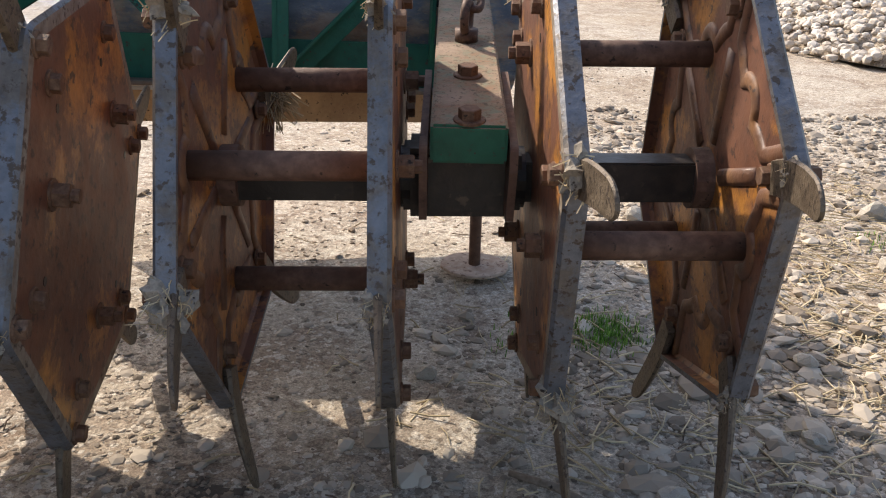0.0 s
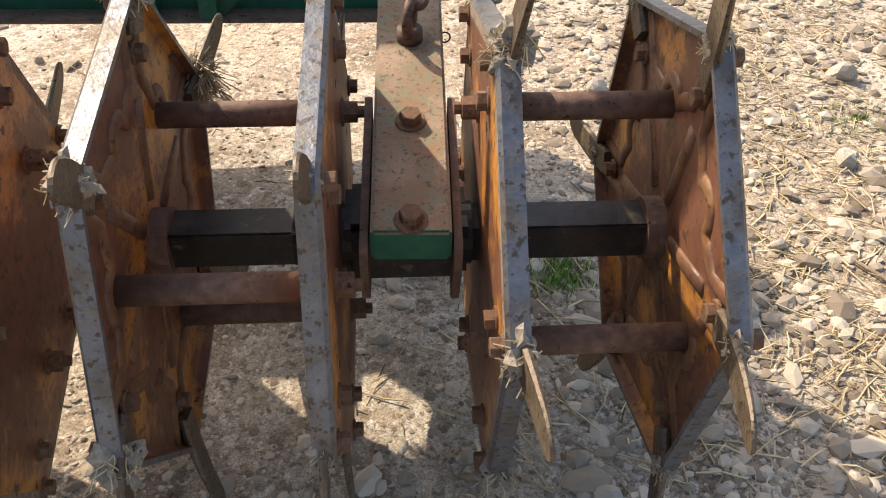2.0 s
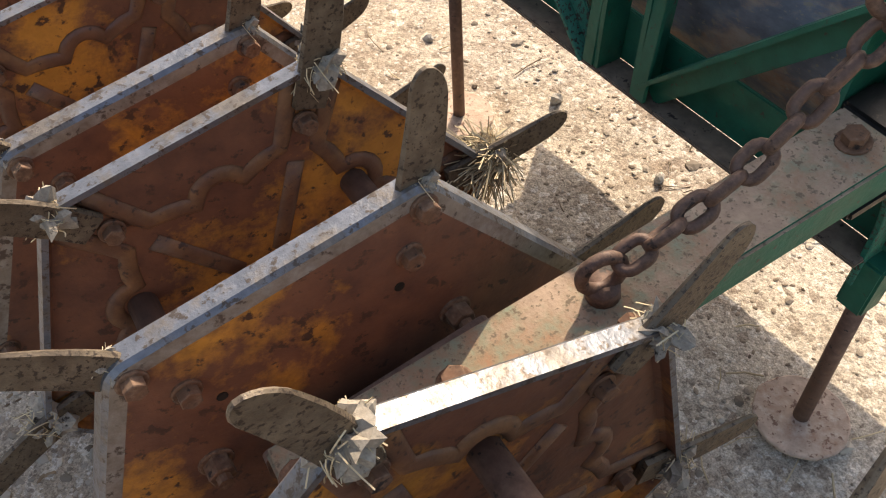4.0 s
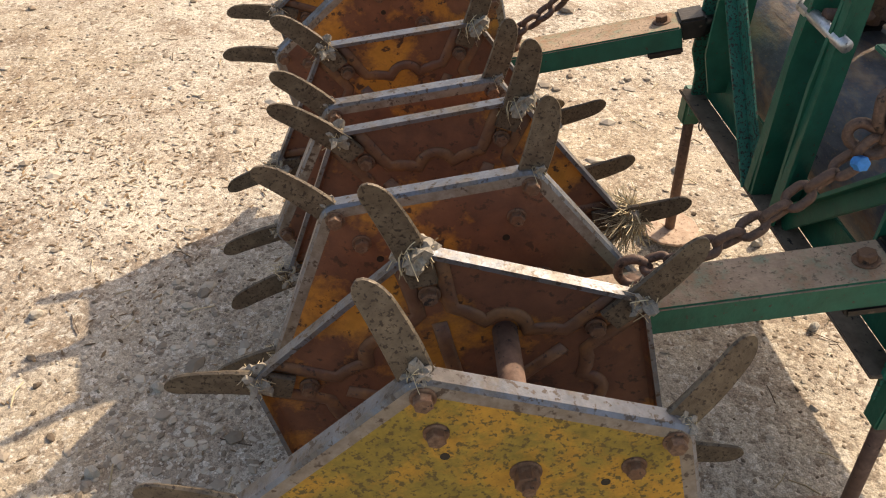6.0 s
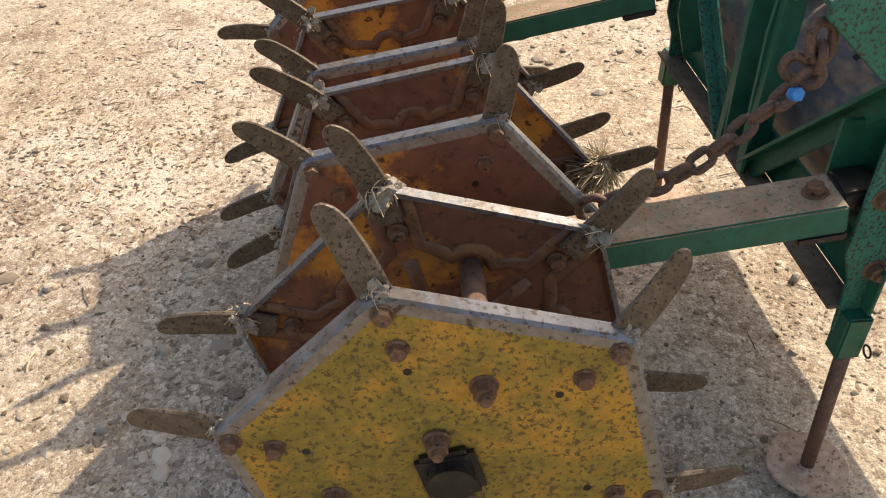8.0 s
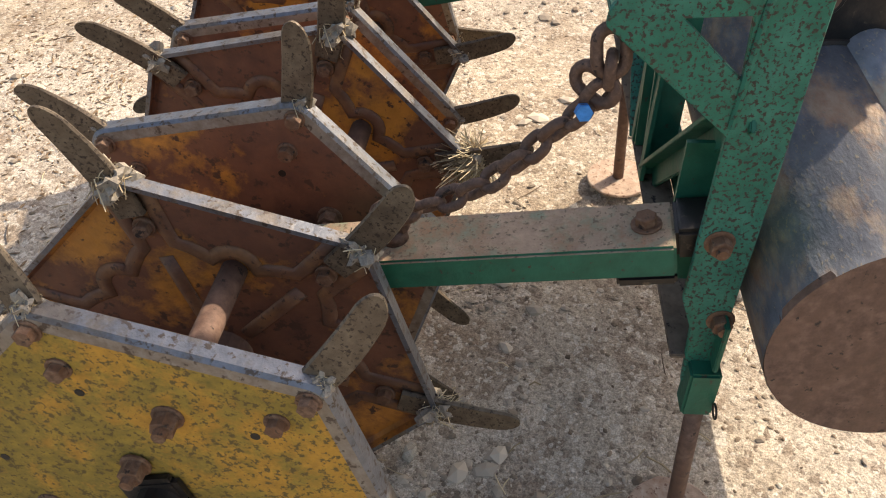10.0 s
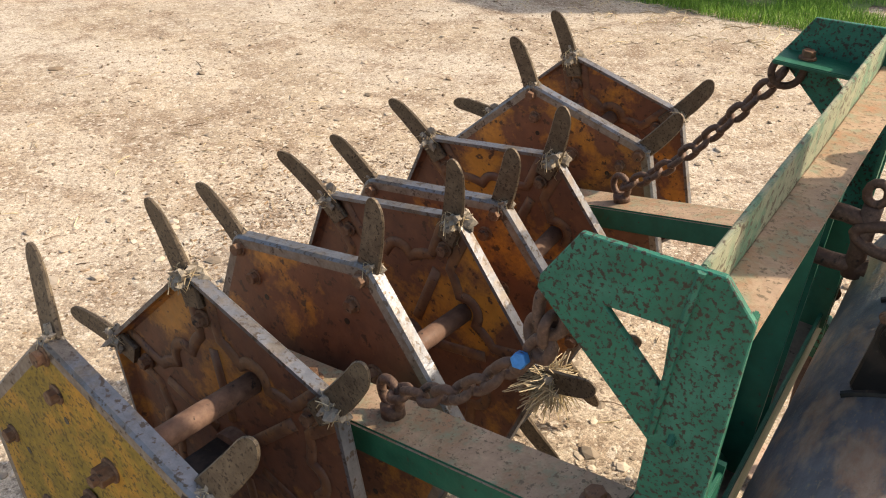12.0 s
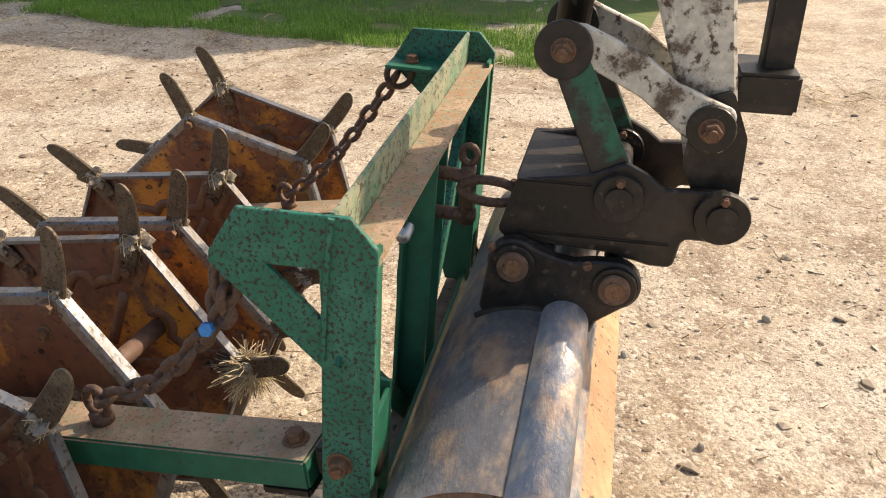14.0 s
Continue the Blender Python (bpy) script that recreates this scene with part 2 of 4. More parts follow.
def rounded(points, radius, steps=4):
    out = []
    n = len(points)
    for i in range(n):
        p, a, b = Vector(points[i]), Vector(points[i - 1]), Vector(points[(i + 1) % n])
        u, w = (a - p).normalized(), (b - p).normalized()
        half = u.angle(w) / 2
        t = radius / math.tan(half)
        c = p + (u + w).normalized() * radius / math.sin(half)
        s, e = p + u * t - c, p + w * t - c
        ang = math.atan2(s.x * e.y - s.y * e.x, s.dot(e))
        for k in range(steps + 1):
            q = ang * k / steps
            out.append((c.x + s.x * math.cos(q) - s.y * math.sin(q), c.y + s.x * math.sin(q) + s.y * math.cos(q)))
    return out


# ---- ground ----
def build_ground():
    bm = bmesh.new()
    xs = sorted({*np.round(np.arange(-3, 3.01, 0.06), 3), *[-400, -150, -60, -30, -15, -10, -7, -5, -4, 4, 5, 7, 10, 15, 30, 60, 150, 400]})
    ys = sorted({*np.round(np.arange(-2, 4.01, 0.06), 3), *[-400, -150, -60, -30, -15, -10, -7, -5, -3.5, -2.7, 5, 6, 8, 10, 15, 30, 60, 150, 400]})
    grid = [[bm.verts.new((x, y, 0.018 * (noise.noise((x * 1.3, y * 1.3, 0)) - 0.1) + 0.008 * noise.noise((x * 7, y * 7, 3)) - 0.012)) for x in xs] for y in ys]
    for a, b in zip(grid, grid[1:]):
        for i in range(len(xs) - 1):
            bm.faces.new((a[i], a[i + 1], b[i + 1], b[i]))
    ob = new("ground", mesh_of("ground", bm, GROUND, True))
    tagged(ob, "packed pale gravel and dirt farmyard ground", "ground", kind="structure")


build_ground()
# ---- the rotors ----
R_HEX, RIM_DEPTH = 0.352, 0.028
BOLT_S = bolt_mesh("bolt", 0.0125, 0.012, 0.0165)
BOLT_L = bolt_mesh("nut", 0.0165, 0.020, 0.021, 0.010)


def hex_points(r, phase=0.0):
    return [(r * math.cos(radians(phase + 60 * k)), r * math.sin(radians(phase + 60 * k))) for k in range(6)]


def pan_mesh(face):
    """A hexagonal steel pan: flat outer side at x = 0, rim turned to -x, pressed ribs inside. Corners at 0, 60, ... degrees from +y."""
    bm = bmesh.new()
    loops = []
    for r, x, rad in ((R_HEX - 0.026, 0.0, 0.024), (R_HEX - 0.006, 0.0, 0.03), (R_HEX, -0.005, 0.033), (R_HEX, -RIM_DEPTH, 0.033), (R_HEX - 0.009, -RIM_DEPTH, 0.028), (R_HEX - 0.011, -0.014, 0.028), (R_HEX - 0.018, -0.008, 0.026)):
        loops.append([bm.verts.new((x, y, z)) for y, z in rounded(hex_points(r), rad)])
    n = len(loops[0])
    for i, (A, B) in enumerate(zip(loops, loops[1:])):
        for k in range(n):
            f = bm.faces.new((A[k], A[(k + 1) % n], B[(k + 1) % n], B[k]))
            f.material_index = 3 if i == 0 else 1 if i in (1, 2, 3) else 0
    out, inn = bm.faces.new(loops[0]), bm.faces.new(loops[-1])
    out.material_index = 2
    return mesh_of("hex_plate", bm, [ORANGE, RIM, face, EDGE])


PAN, PAN_MOSS = pan_mesh(ORANGE), pan_mesh(MOSSY)


def pressed(name, bm):
    """Flattens a round bead to the low swelling of pressed sheet."""
    for v in bm.verts:
        v.co.x = -0.0074 + (v.co.x + 0.0115) * 0.48
    return mesh_of(name, bm, PRESSED, True)


PRESSED = worn("rust_on_pressing", (0.16, 0.075, 0.042), (0.080, 0.038, 0.025), (0.26, 0.125, 0.05), 0.5, 7.0, 0.5, speck=(0.06, 0.03, 0.02), speck_at=0.63, speck_scale=60)


def rib_mesh():
    """A pressed fold: from one corner inwards, straight to the tube boss, over it and out to the next corner."""
    am = radians(30)
    half_path = [(0.325, 0.029), (0.285, 0.027), (0.245, 0.025), (0.222, 0.026)]
    first = [Vector((r, o)) for r, o in half_path]
    boss = Vector((math.cos(am), math.sin(am))) * 0.184
    arc = [boss + Vector((math.cos(am + q), math.sin(am + q))) * 0.033 for q in np.linspace(-1.35, 1.35, 9)]
    lead = [first[-1].lerp(arc[0], t) + (boss.normalized() * 0.004 * math.sin(math.pi * t)) for t in (0.35, 0.7)]
    mirror = [Vector((math.cos(2 * am) * p.x + math.sin(2 * am) * p.y, math.sin(2 * am) * p.x - math.cos(2 * am) * p.y)) for p in reversed(first + lead)]
    return pressed("rib", tube(bmesh.new(), [(-0.0115, p.x, p.y) for p in first + lead + arc + mirror], 0.0125, 10))


def spoke_mesh():
    pts = [(-0.0115, r, 0) for r in (0.2, 0.15, 0.10, 0.06)]
    return pressed("spoke_rib", tube(bmesh.new(), pts, 0.0125, 10))


RIB, SPOKE = rib_mesh(), spoke_mesh()
HOLE = mesh_of("bolt_hole", tube(bmesh.new(), [(-0.003, 0.215, 0), (0.0006, 0.215, 0)], 0.0065, 10), BLACK)


def tine_mesh(lean, bend):
    """A flat blade with a round tip, bent sideways; it points along +y from the plate's corner, in the y-z plane."""
    bm = bmesh.new()
    path = []
    for t in (0.0, 0.2, 0.35, 0.5, 0.65, 0.78, 0.86, 0.92, 0.96, 0.985, 1.0):
        r = 0.285 + 0.190 * t
        side = lean * (0.002 + 0.030 * t * t)
        w = 0.0215 + 0.003 * math.sin(math.pi * min(1, t * 1.1))
        if t > 0.85:
            w *= math.sqrt(max(0.03, 1 - ((t - 0.85) / 0.15) ** 2))
        path.append((r, side, w, 0.0065 - 0.004 * t, bend * t ** 1.25))
    rings = []
    for r, side, w, th, out in path:
        rings.append([bm.verts.new((x + out, r, side + z)) for x, z in ((-th, -w * 0.9), (-th, w * 0.9), (0, w), (th, w * 0.9), (th, -w * 0.9), (0, -w))])
    for A, B in zip(rings, rings[1:]):
        for k in range(6):
            bm.faces.new((A[k], A[(k + 1) % 6], B[(k + 1) % 6], B[k]))
    bm.faces.new(rings[0]), bm.faces.new(rings[-1])
    return mesh_of("tine", bm, TINE, False)


def disc_mesh(name, r, t, mat, seg=28, wobble=0.0):
    bm = bmesh.new()
    prof = [(0, r * 0.97), (0.15 * t, r), (0.85 * t, r), (t, r * 0.97)]
    rings = [[bm.verts.new((x, rr * (1 + wobble * noise.noise((k * 0.9, 5, 0))) * math.cos(2 * math.pi * k / seg), rr * (1 + wobble * noise.noise((k * 0.9, 5, 0))) * math.sin(2 * math.pi * k / seg))) for k in range(seg)] for x, rr in prof]
    for A, B in zip(rings, rings[1:]):
        for k in range(seg):
            bm.faces.new((A[k], A[(k + 1) % seg], B[(k + 1) % seg], B[k]))
    bm.faces.new(rings[0]), bm.faces.new(rings[-1])
    return mesh_of(name, bm, mat)


def rotor(m, phase, label, bends, mossy=0, hub=0):
    """Two hexagonal plates facing each other, three spacer tubes, a square axle; phase: angle of one corner from +y."""
    half = 0.136
    tines = {1: tine_mesh(1, bends[0]), -1: tine_mesh(-1, bends[1])}
    root = thing("tine_rotor", m, label, "rotor", "rotors of the aerator")
    for side in (1, -1):
        ph = phase if side == 1 else 180 - phase
        pm = pose(side * half, 0, 0, ph, 0, 0) if side == 1 else pose(side * half, 0, 0, 0, 0, 180) @ pose(0, 0, 0, ph, 0, 0)
        plate = part("hex_plate", PAN_MOSS if side == mossy else PAN, None, root, "yellow mossy hexagonal plate" if side == mossy else "orange rusty hexagonal plate", m=pm)
        for k in range(6):
            a = pose(0, 0, 0, 60 * k, 0, 0)
            part("rib", RIB, None, plate, m=a)
            part("spoke_rib", SPOKE, None, plate, m=a)
            part("bolt_hole", HOLE, None, plate, m=a)
            part("tine", tines[side], None, plate, m=a @ Matrix.Translation((-0.017, 0, 0)))
            for r in (0.323, 0.260):
                part("bolt", BOLT_S, None, plate, m=a @ pose(0, r, 0, 17 * k, 0, 0))
                if r < 0.3:
                    part("bolt", BOLT_S, None, plate, m=a @ pose(-0.012, r, 0, 17 * k, 0, 180))
        for k in range(3):
            off = -30 + 120 * k if side == 1 else 30 + 120 * k
            part("nut", BOLT_L, None, plate, m=pose(0, 0, 0, off, 0, 0) @ Matrix.Translation((0, 0.182, 0)))
        if side == hub:
            bm = box(0, 0.012, -0.05, 0.05, -0.045, 0.045, 0.01)
            tube(bm, [(0.0, 0, 0), (0.03, 0, 0)], 0.036, 16)
            part("hub_flange", bm, BLACK, plate, "black greasy hub flange")
            for dy in (-0.075, 0.075):
                part("nut", BOLT_L, None, plate, m=pose(0.004, dy, 0.0))
    for k in range(3):
        a = radians(phase - 30 + 120 * k)
        bm = tube(bmesh.new(), [(-half + 0.008, 0.182 * math.cos(a), 0.182 * math.sin(a)), (half - 0.008, 0.182 * math.cos(a), 0.182 * math.sin(a))], 0.0195, 16)
        part("spacer_tube", bm, RUST, root, "brown rusty spacer tube", True)
    bm = box(-half - 0.02, half - 0.008, -0.030, 0.030, -0.030, 0.030, 0.003)
    part("axle", bm, BLACK, root, "dark square steel axle")
    for s in (-1, 1):
        bm = tube(bmesh.new(), [(s * (half - 0.035), 0, 0), (s * (half - 0.006), 0, 0)], 0.046, 20)
        part("hub", bm, RUST, root)
    return root


AXLE_Z = 0.444
G1 = pose(0.039, 1.432, 0.457, 0, -0.8, 2.6) @ pose(0, 0, -AXLE_Z)
G2 = pose(-0.903, 1.304, 0.4436, 0, 4.5, 8.3) @ pose(0, 0, -AXLE_Z)
rotor(G1 @ pose(0.238, 0, AXLE_Z), 103.0, "hexagonal tined rotor with one mossy yellow outer plate", (-0.030, -0.013), 1, 1)
rotor(G1 @ pose(-0.225, 0, AXLE_Z), 69.6, "orange rusty hexagonal rotor with worn steel tines", (0.008, -0.035))
rotor(G2 @ pose(0.277, 0, AXLE_Z), 65.9, "brown rusty hexagonal rotor with curved tines", (0.006, -0.012))
rotor(G2 @ pose(-0.264, 0, AXLE_Z), 101.9, "orange hexagonal rotor with dark rust spots", (0.006, -0.006))


# ---- drawbars with their bearings ----
def drawbar(m, gang, label, slope=8.0):
    """A flat box section that slopes up to the frame; y from the axle."""
    root = thing("drawbar", m, label, "drawbar", "drawbars of the aerator")
    s = pose(0, -0.126, 0.563, slope, 0, 0)
    hub = m.inverted() @ gang
    bm = box(-0.0515, 0.0515, 0, 0.803, -0.055, 0.0, 0.004)
    for f in bm.faces:
        f.material_index = 1 if f.normal.z > 0.9 else 0
    part("beam", bm, [GREEN, DUSTY], root, "green box section with a dusty rusty top", m=s)
    for y in (0.020, 0.208, 0.765):
        part("bolt", bolt_mesh("bolt", 0.0155, 0.014, 0.022), None, root, m=s @ pose(0.0, y, 0, 0, -90, 20))
    bm = tube(bmesh.new(), [(0, 0.40, -0.002), (0, 0.40, 0.02)], 0.02, 14)
    ring = [(0.024 * math.cos(a) * 0.2, 0.40 + 0.024 * math.cos(a), 0.040 + 0.026 * math.sin(a)) for a in np.linspace(0, 2 * math.pi, 17)[:-1]]
    tube(bm, ring, 0.008, 8, True)
    part("eye_bolt", bm, CHAIN, root, "rusty eye bolt", True, s)
    bm = tube(bmesh.new(), [(0, 0.81, -0.028), (0, 0.90, -0.028)], 0.022, 14)
    part("pivot", bm, BLACK, root, "black greasy pivot bush", True, s)
    part("clevis", box(-0.058, 0.022, 0.802, 0.868, -0.050, 0.002, 0.006), BLACK, root, "black greasy clevis block", m=s)
    bm = box(-0.03, 0.054, 0.72, 0.803, -0.068, -0.050, 0.004)
    part("bracket", bm, BLACK, root, "", m=s)
    bm = box(-0.085, 0.085, -0.05, 0.06, 0.395, 0.497, 0.010)
    tube(bm, [(-0.092, 0, 0.444), (0.092, 0, 0.444)], 0.046, 20)
    part("bearing_housing", bm, BLACK, root, "black greasy bearing housing", m=hub)
    for sx in (-1, 1):
        bm = slab(rounded([(-0.128, 0.50), (-0.10, 0.42), (0.10, 0.42), (0.16, 0.53), (0.16, 0.59), (-0.128, 0.535)], 0.01), sx * 0.055, sx * 0.066)
        part("cheek_plate", bm, RUST, root, "rusty cheek plate")
    part("axle", box(-0.16, 0.16, -0.030, 0.030, 0.414, 0.474, 0.002), BLACK, root, m=hub)
    return root


DB1 = pose(0.0455, 1.434, 0, 0, 0, 1.5)
DB2 = pose(-0.925, 1.304, -0.045, 0, 0, -4.0)
drawbar(DB1, G1, "green box-section drawbar with rusty dusty top")
drawbar(DB2, G2, "green box-section drawbar with tan dusty top", 12.5)


# ---- green frame ----
FR = pose(0.063, 2.139, 0.508, -2.5, 1.6, 6.4) @ pose(0, 0, -0.5)
FAR = -0.98


def frame_bracket(root, x, sign):
    """End bracket: post, arm to the front, brace; plate in the y-z plane with a turned-in flange."""
    outline = [(-0.131, 1.078), (0.026, 1.085), (0.064, 1.043), (0.060, 0.68), (0.056, 0.47), (0.058, 0.375), (0.012, 0.375), (0.004, 0.50), (-0.017, 0.56), (-0.015, 0.845), (-0.174, 0.990), (-0.172, 1.008)]
    tri = [(-0.091, 1.000), (-0.017, 1.004), (-0.013, 0.924)]
    part("end_plate", slab(outline, x - 0.005 * sign, x + 0.005 * sign, [tri], bevel=0.0015), SPECKLED, root, "green end plate speckled with rust")
    part("weld_seam", tube(bmesh.new(), [(x + 0.006 * sign, 0.002, 1.083), (x + 0.006 * sign, -0.006, 1.0), (x + 0.006 * sign, -0.012, 0.86)], 0.005, 6), SPECKLED, root)
    part("arm_flange", box(min(x - 0.085 * sign, x), max(x - 0.085 * sign, x), -0.172, 0.0, 1.002, 1.010, 0.002), GREEN, root)
    part("post_flange", box(min(x - 0.045 * sign, x), max(x - 0.045 * sign, x), 0.050, 0.058, 0.50, 1.03, 0.002), GREEN, root)
    part("inner_plate", slab([(-0.03, 0.76), (0.06, 0.76), (0.06, 0.50), (0.0, 0.50), (-0.03, 0.60)], x - 0.108 * sign, x - 0.100 * sign), GREEN, root)
    part("clevis_plate", box(min(x, x - 0.1 * sign), max(x, x - 0.1 * sign), 0.052, 0.060, 0.62, 0.75, 0.002), GREEN, root)
    for y, z in ((0.012, 0.674), (0.044, 0.521)):
        part("pivot_bolt", bolt_mesh("pivot_bolt", 0.0155, 0.016, 0.021, 0.008), None, root, m=pose(x + 0.004 * sign, y, z, 25, 0, 0 if sign > 0 else 180))
    part("bolt", BOLT_S, None, root, m=pose(x - 0.04 * sign, -0.12, 1.012, 0, -90, 0))


def frame_build():
    root = thing("implement_frame", FR, "green welded steel frame with rust-spotted end brackets", "frame")
    frame_bracket(root, 0.0, 1)
    frame_bracket(root, FAR, -1)
    bm = box(FAR + 0.006, -0.006, -0.004, 0.004, 1.010, 1.084, 0.002)
    part("rail_web", bm, RAIL, root, "upright leg of the green rail")
    bm = box(FAR + 0.006, -0.006, 0.004, 0.062, 1.010, 1.018, 0.002)
    part("rail_flange", bm, DUSTY, root, "rusty flat leg of the rail")
    bm = box(FAR - 0.03, 0.035, 0.044, 0.052, 0.436, 0.535, 0.002)
    part("cross_beam_web", bm, GREEN, root, "green upright leg of the cross beam")
    bm = box(FAR - 0.03, 0.004, -0.014, 0.044, 0.430, 0.438, 0.002)
    part("cross_beam_flange", bm, DIRTY, root, "dirt-covered flat leg of the cross beam")
    for x in (-0.445, -0.535):
        bm = slab([(-0.012, 0.439), (0.042, 0.439), (0.050, 1.009), (-0.002, 1.009), (-0.018, 0.75)], x - 0.005, x + 0.005)
        part("headstock_plate", bm, GREEN, root, "green headstock plate")
        bm = box(x - 0.03 if x < -0.5 else x + 0.005, x - 0.005 if x < -0.5 else x + 0.03, -0.004, 0.004, 0, 0.565, 0.001)
        part("headstock_flange", bm, GREEN, root, m=pose(0, -0.012, 0.440, -1, 0, 0))
    for x0, x1 in ((-0.425, 0.0), (-0.555, FAR)):
        d = Vector((x1 - x0, 0.0, 0.43))
        ang = math.degrees(math.atan2(d.x, d.z))
        bm = box(-0.022, 0.022, -0.004, 0.004, 0, d.length, 0.002)
        box(-0.022, -0.014, -0.03, -0.004, 0, d.length, 0.001, bm)
        part("strut", bm, GREEN if x1 == 0 else SPECKLED, root, "slanting green angle strut", m=pose(x0, 0.012, 0.446, 0, ang, 0))
    part("link_pin", tube(bmesh.new(), [(-0.40, 0.0, 0.85), (-0.58, 0.0, 0.85)], 0.013, 12), SILVER, root, "bright linkage pin", True)
    for x in (0.016, FAR - 0.045):
        bm = box(x - 0.024, x + 0.020, 0.014, 0.062, 0.330, 0.429, 0.004)
        part("leg_socket", bm, GREEN, root, "green square leg socket")


frame_build()

PALE_RUST = worn("pale_flaking_rust", (0.46, 0.33, 0.24), (0.30, 0.165, 0.10), (0.50, 0.40, 0.31), 0.5, 14.0, 0.85, speck=(0.18, 0.10, 0.065), speck_at=0.60, speck_scale=80)
FOOT = disc_mesh("foot", 0.084, 0.008, PALE_RUST, 26, 0.05)


def leg(x, label):
    top = FR @ Vector((x, 0.036, 0.43))
    root = thing("support_leg", pose(top.x, top.y, 0.0, 0, 0, 6.4), label, "support leg", "support legs")
    part("rod", tube(bmesh.new(), [(0, 0, 0.012), (0, 0, 0.40)], 0.0145, 14), RUST, root, "dark rusty rod", True)
    part("foot_plate", FOOT, None, root, "round rusty foot plate", m=pose(0, 0, 0.006, 0, -88, 30))
    ring = [(0.033 + 0.012 * math.cos(a), 0.02, 0.368 + 0.012 * math.sin(a)) for a in np.linspace(0, 2 * math.pi, 13)[:-1]]
    part("clip", tube(bmesh.new(), ring, 0.002, 6, True), BLACK, root)


leg(0.016, "rusty support leg on a round foot plate")
leg(FAR - 0.045, "rusty support leg with pale round foot plate")


# ---- chains ----
def link_mesh(length, width, wire):
    pts, h = [], (length - width) / 2
    for k in range(9):
        a = -math.pi / 2 + math.pi * k / 8
        pts.append((h + (width / 2 - wire) * math.cos(a), (width / 2 - wire) * math.sin(a), 0))
    for k in range(9):
        a = math.pi / 2 + math.pi * k / 8
        pts.append((-h + (width / 2 - wire) * math.cos(a), (width / 2 - wire) * math.sin(a), 0))
    return mesh_of("link", tube(bmesh.new(), pts, wire, 8, True), CHAIN, True)


LINK, BIG_LINK = link_mesh(0.055, 0.040, 0.0072), link_mesh(0.072, 0.050, 0.0080)


def curve_points(ctrl, step):
    ctrl = [Vector(c) for c in ctrl]
    fine = []
    n = len(ctrl)
    for i in range(n - 1):
        p0, p1, p2, p3 = ctrl[max(i - 1, 0)], ctrl[i], ctrl[i + 1], ctrl[min(i + 2, n - 1)]
        for k in range(40):
            t = k / 40
            fine.append(0.5 * (2 * p1 + (p2 - p0) * t + (2 * p0 - 5 * p1 + 4 * p2 - p3) * t * t + (3 * p1 - p0 - 3 * p2 + p3) * t ** 3))
    out, left = [fine[0]], step
    for a, b in zip(fine, fine[1:]):
        d = (b - a).length
        while d >= left:
            a = a + (b - a) * (left / d)
            d -= left
            out.append(a.copy())
            left = step
        left -= d
    return out


def chain(ctrl, label, seed=1):
    root = thing("chain", Matrix.Translation(ctrl[0]), label, "chain", "chains of the aerator")
    rnd = random.Random(seed)
    base = Vector(ctrl[0])
    pts = curve_points(ctrl, 0.0385)
    for i, (a, b) in enumerate(zip(pts, pts[1:])):
        d = (b - a).normalized()
        q = d.to_track_quat("X", "Z").to_matrix().to_4x4()
        roll = (90 if i % 2 else 0) + rnd.uniform(-14, 14) + 35
        part("link", LINK, None, root, m=Matrix.Translation((a + b) / 2 - base) @ q @ pose(0, 0, 0, roll, 0, 0))
    return root


C1 = Vector((0.047, 1.712, 0.672))
c1 = chain([C1, (0.056, 1.783, 0.712), (0.060, 1.827, 0.736), (0.062, 1.862, 0.766), (0.064, 1.896, 0.799), (0.067, 1.934, 0.843), (0.072, 1.972, 0.882), (0.076, 2.000, 0.928), (0.078, 1.996, 0.975)], "rusty steel chain from drawbar eye to frame bracket")
for (p, r) in (((0.070, 1.982, 0.915), (80, 20, 60)), ((0.074, 1.998, 0.962), (10, 80, 20))):
    part("big_link", BIG_LINK, None, c1, m=Matrix.Translation(Vector(p) - C1) @ pose(0, 0, 0, *r))
part("joining_bolt", bolt_mesh("joining_bolt", 0.011, 0.014, 0.009, 0.0, BLUE), None, c1, "blue painted bolt head", m=pose(0.036, 0.257, 0.214, 0, -20, 10))

EYE2 = DB2 @ Vector((0, 0.262, 0.690))
TIP2 = FR @ Vector((FAR + 0.02, -0.15, 0.985))
mid2 = EYE2.lerp(TIP2, 0.5) - Vector((0, 0, 0.035))
c2 = chain([EYE2, EYE2.lerp(TIP2, 0.25) - Vector((0, 0, 0.03)), mid2, EYE2.lerp(TIP2, 0.75) - Vector((0, 0, 0.022)), TIP2], "dark rusty chain with a big end ring", seed=4)
ring = tube(bmesh.new(), [(0.0, 0.030 * math.cos(radians(a)), 0.030 * math.sin(radians(a))) for a in range(0, 360, 18)], 0.0075, 8, closed=True)
part("end_ring", ring, CHAIN, c2, "large rusty end ring", True, m=Matrix.Translation(TIP2 - EYE2 - Vector((0, 0.004, 0.012))) @ pose(0, 0, 0, 0, 0, 35))


# ---- digger bucket, hitch and arm ----
BK = pose(-0.30, 2.45, 0, 0, 0, 6.5)


TINY_BOLT = bolt_mesh("lock_bolt", 0.007, 0.007, 0.0085)
PIN_RUST = worn("rust_brown_pin", (0.20, 0.095, 0.045), (0.11, 0.055, 0.03), (0.28, 0.15, 0.08), 0.5, 40.0, 0.65)
EAR_PINS = ((-0.131, 0.842), (0.048, 0.818))


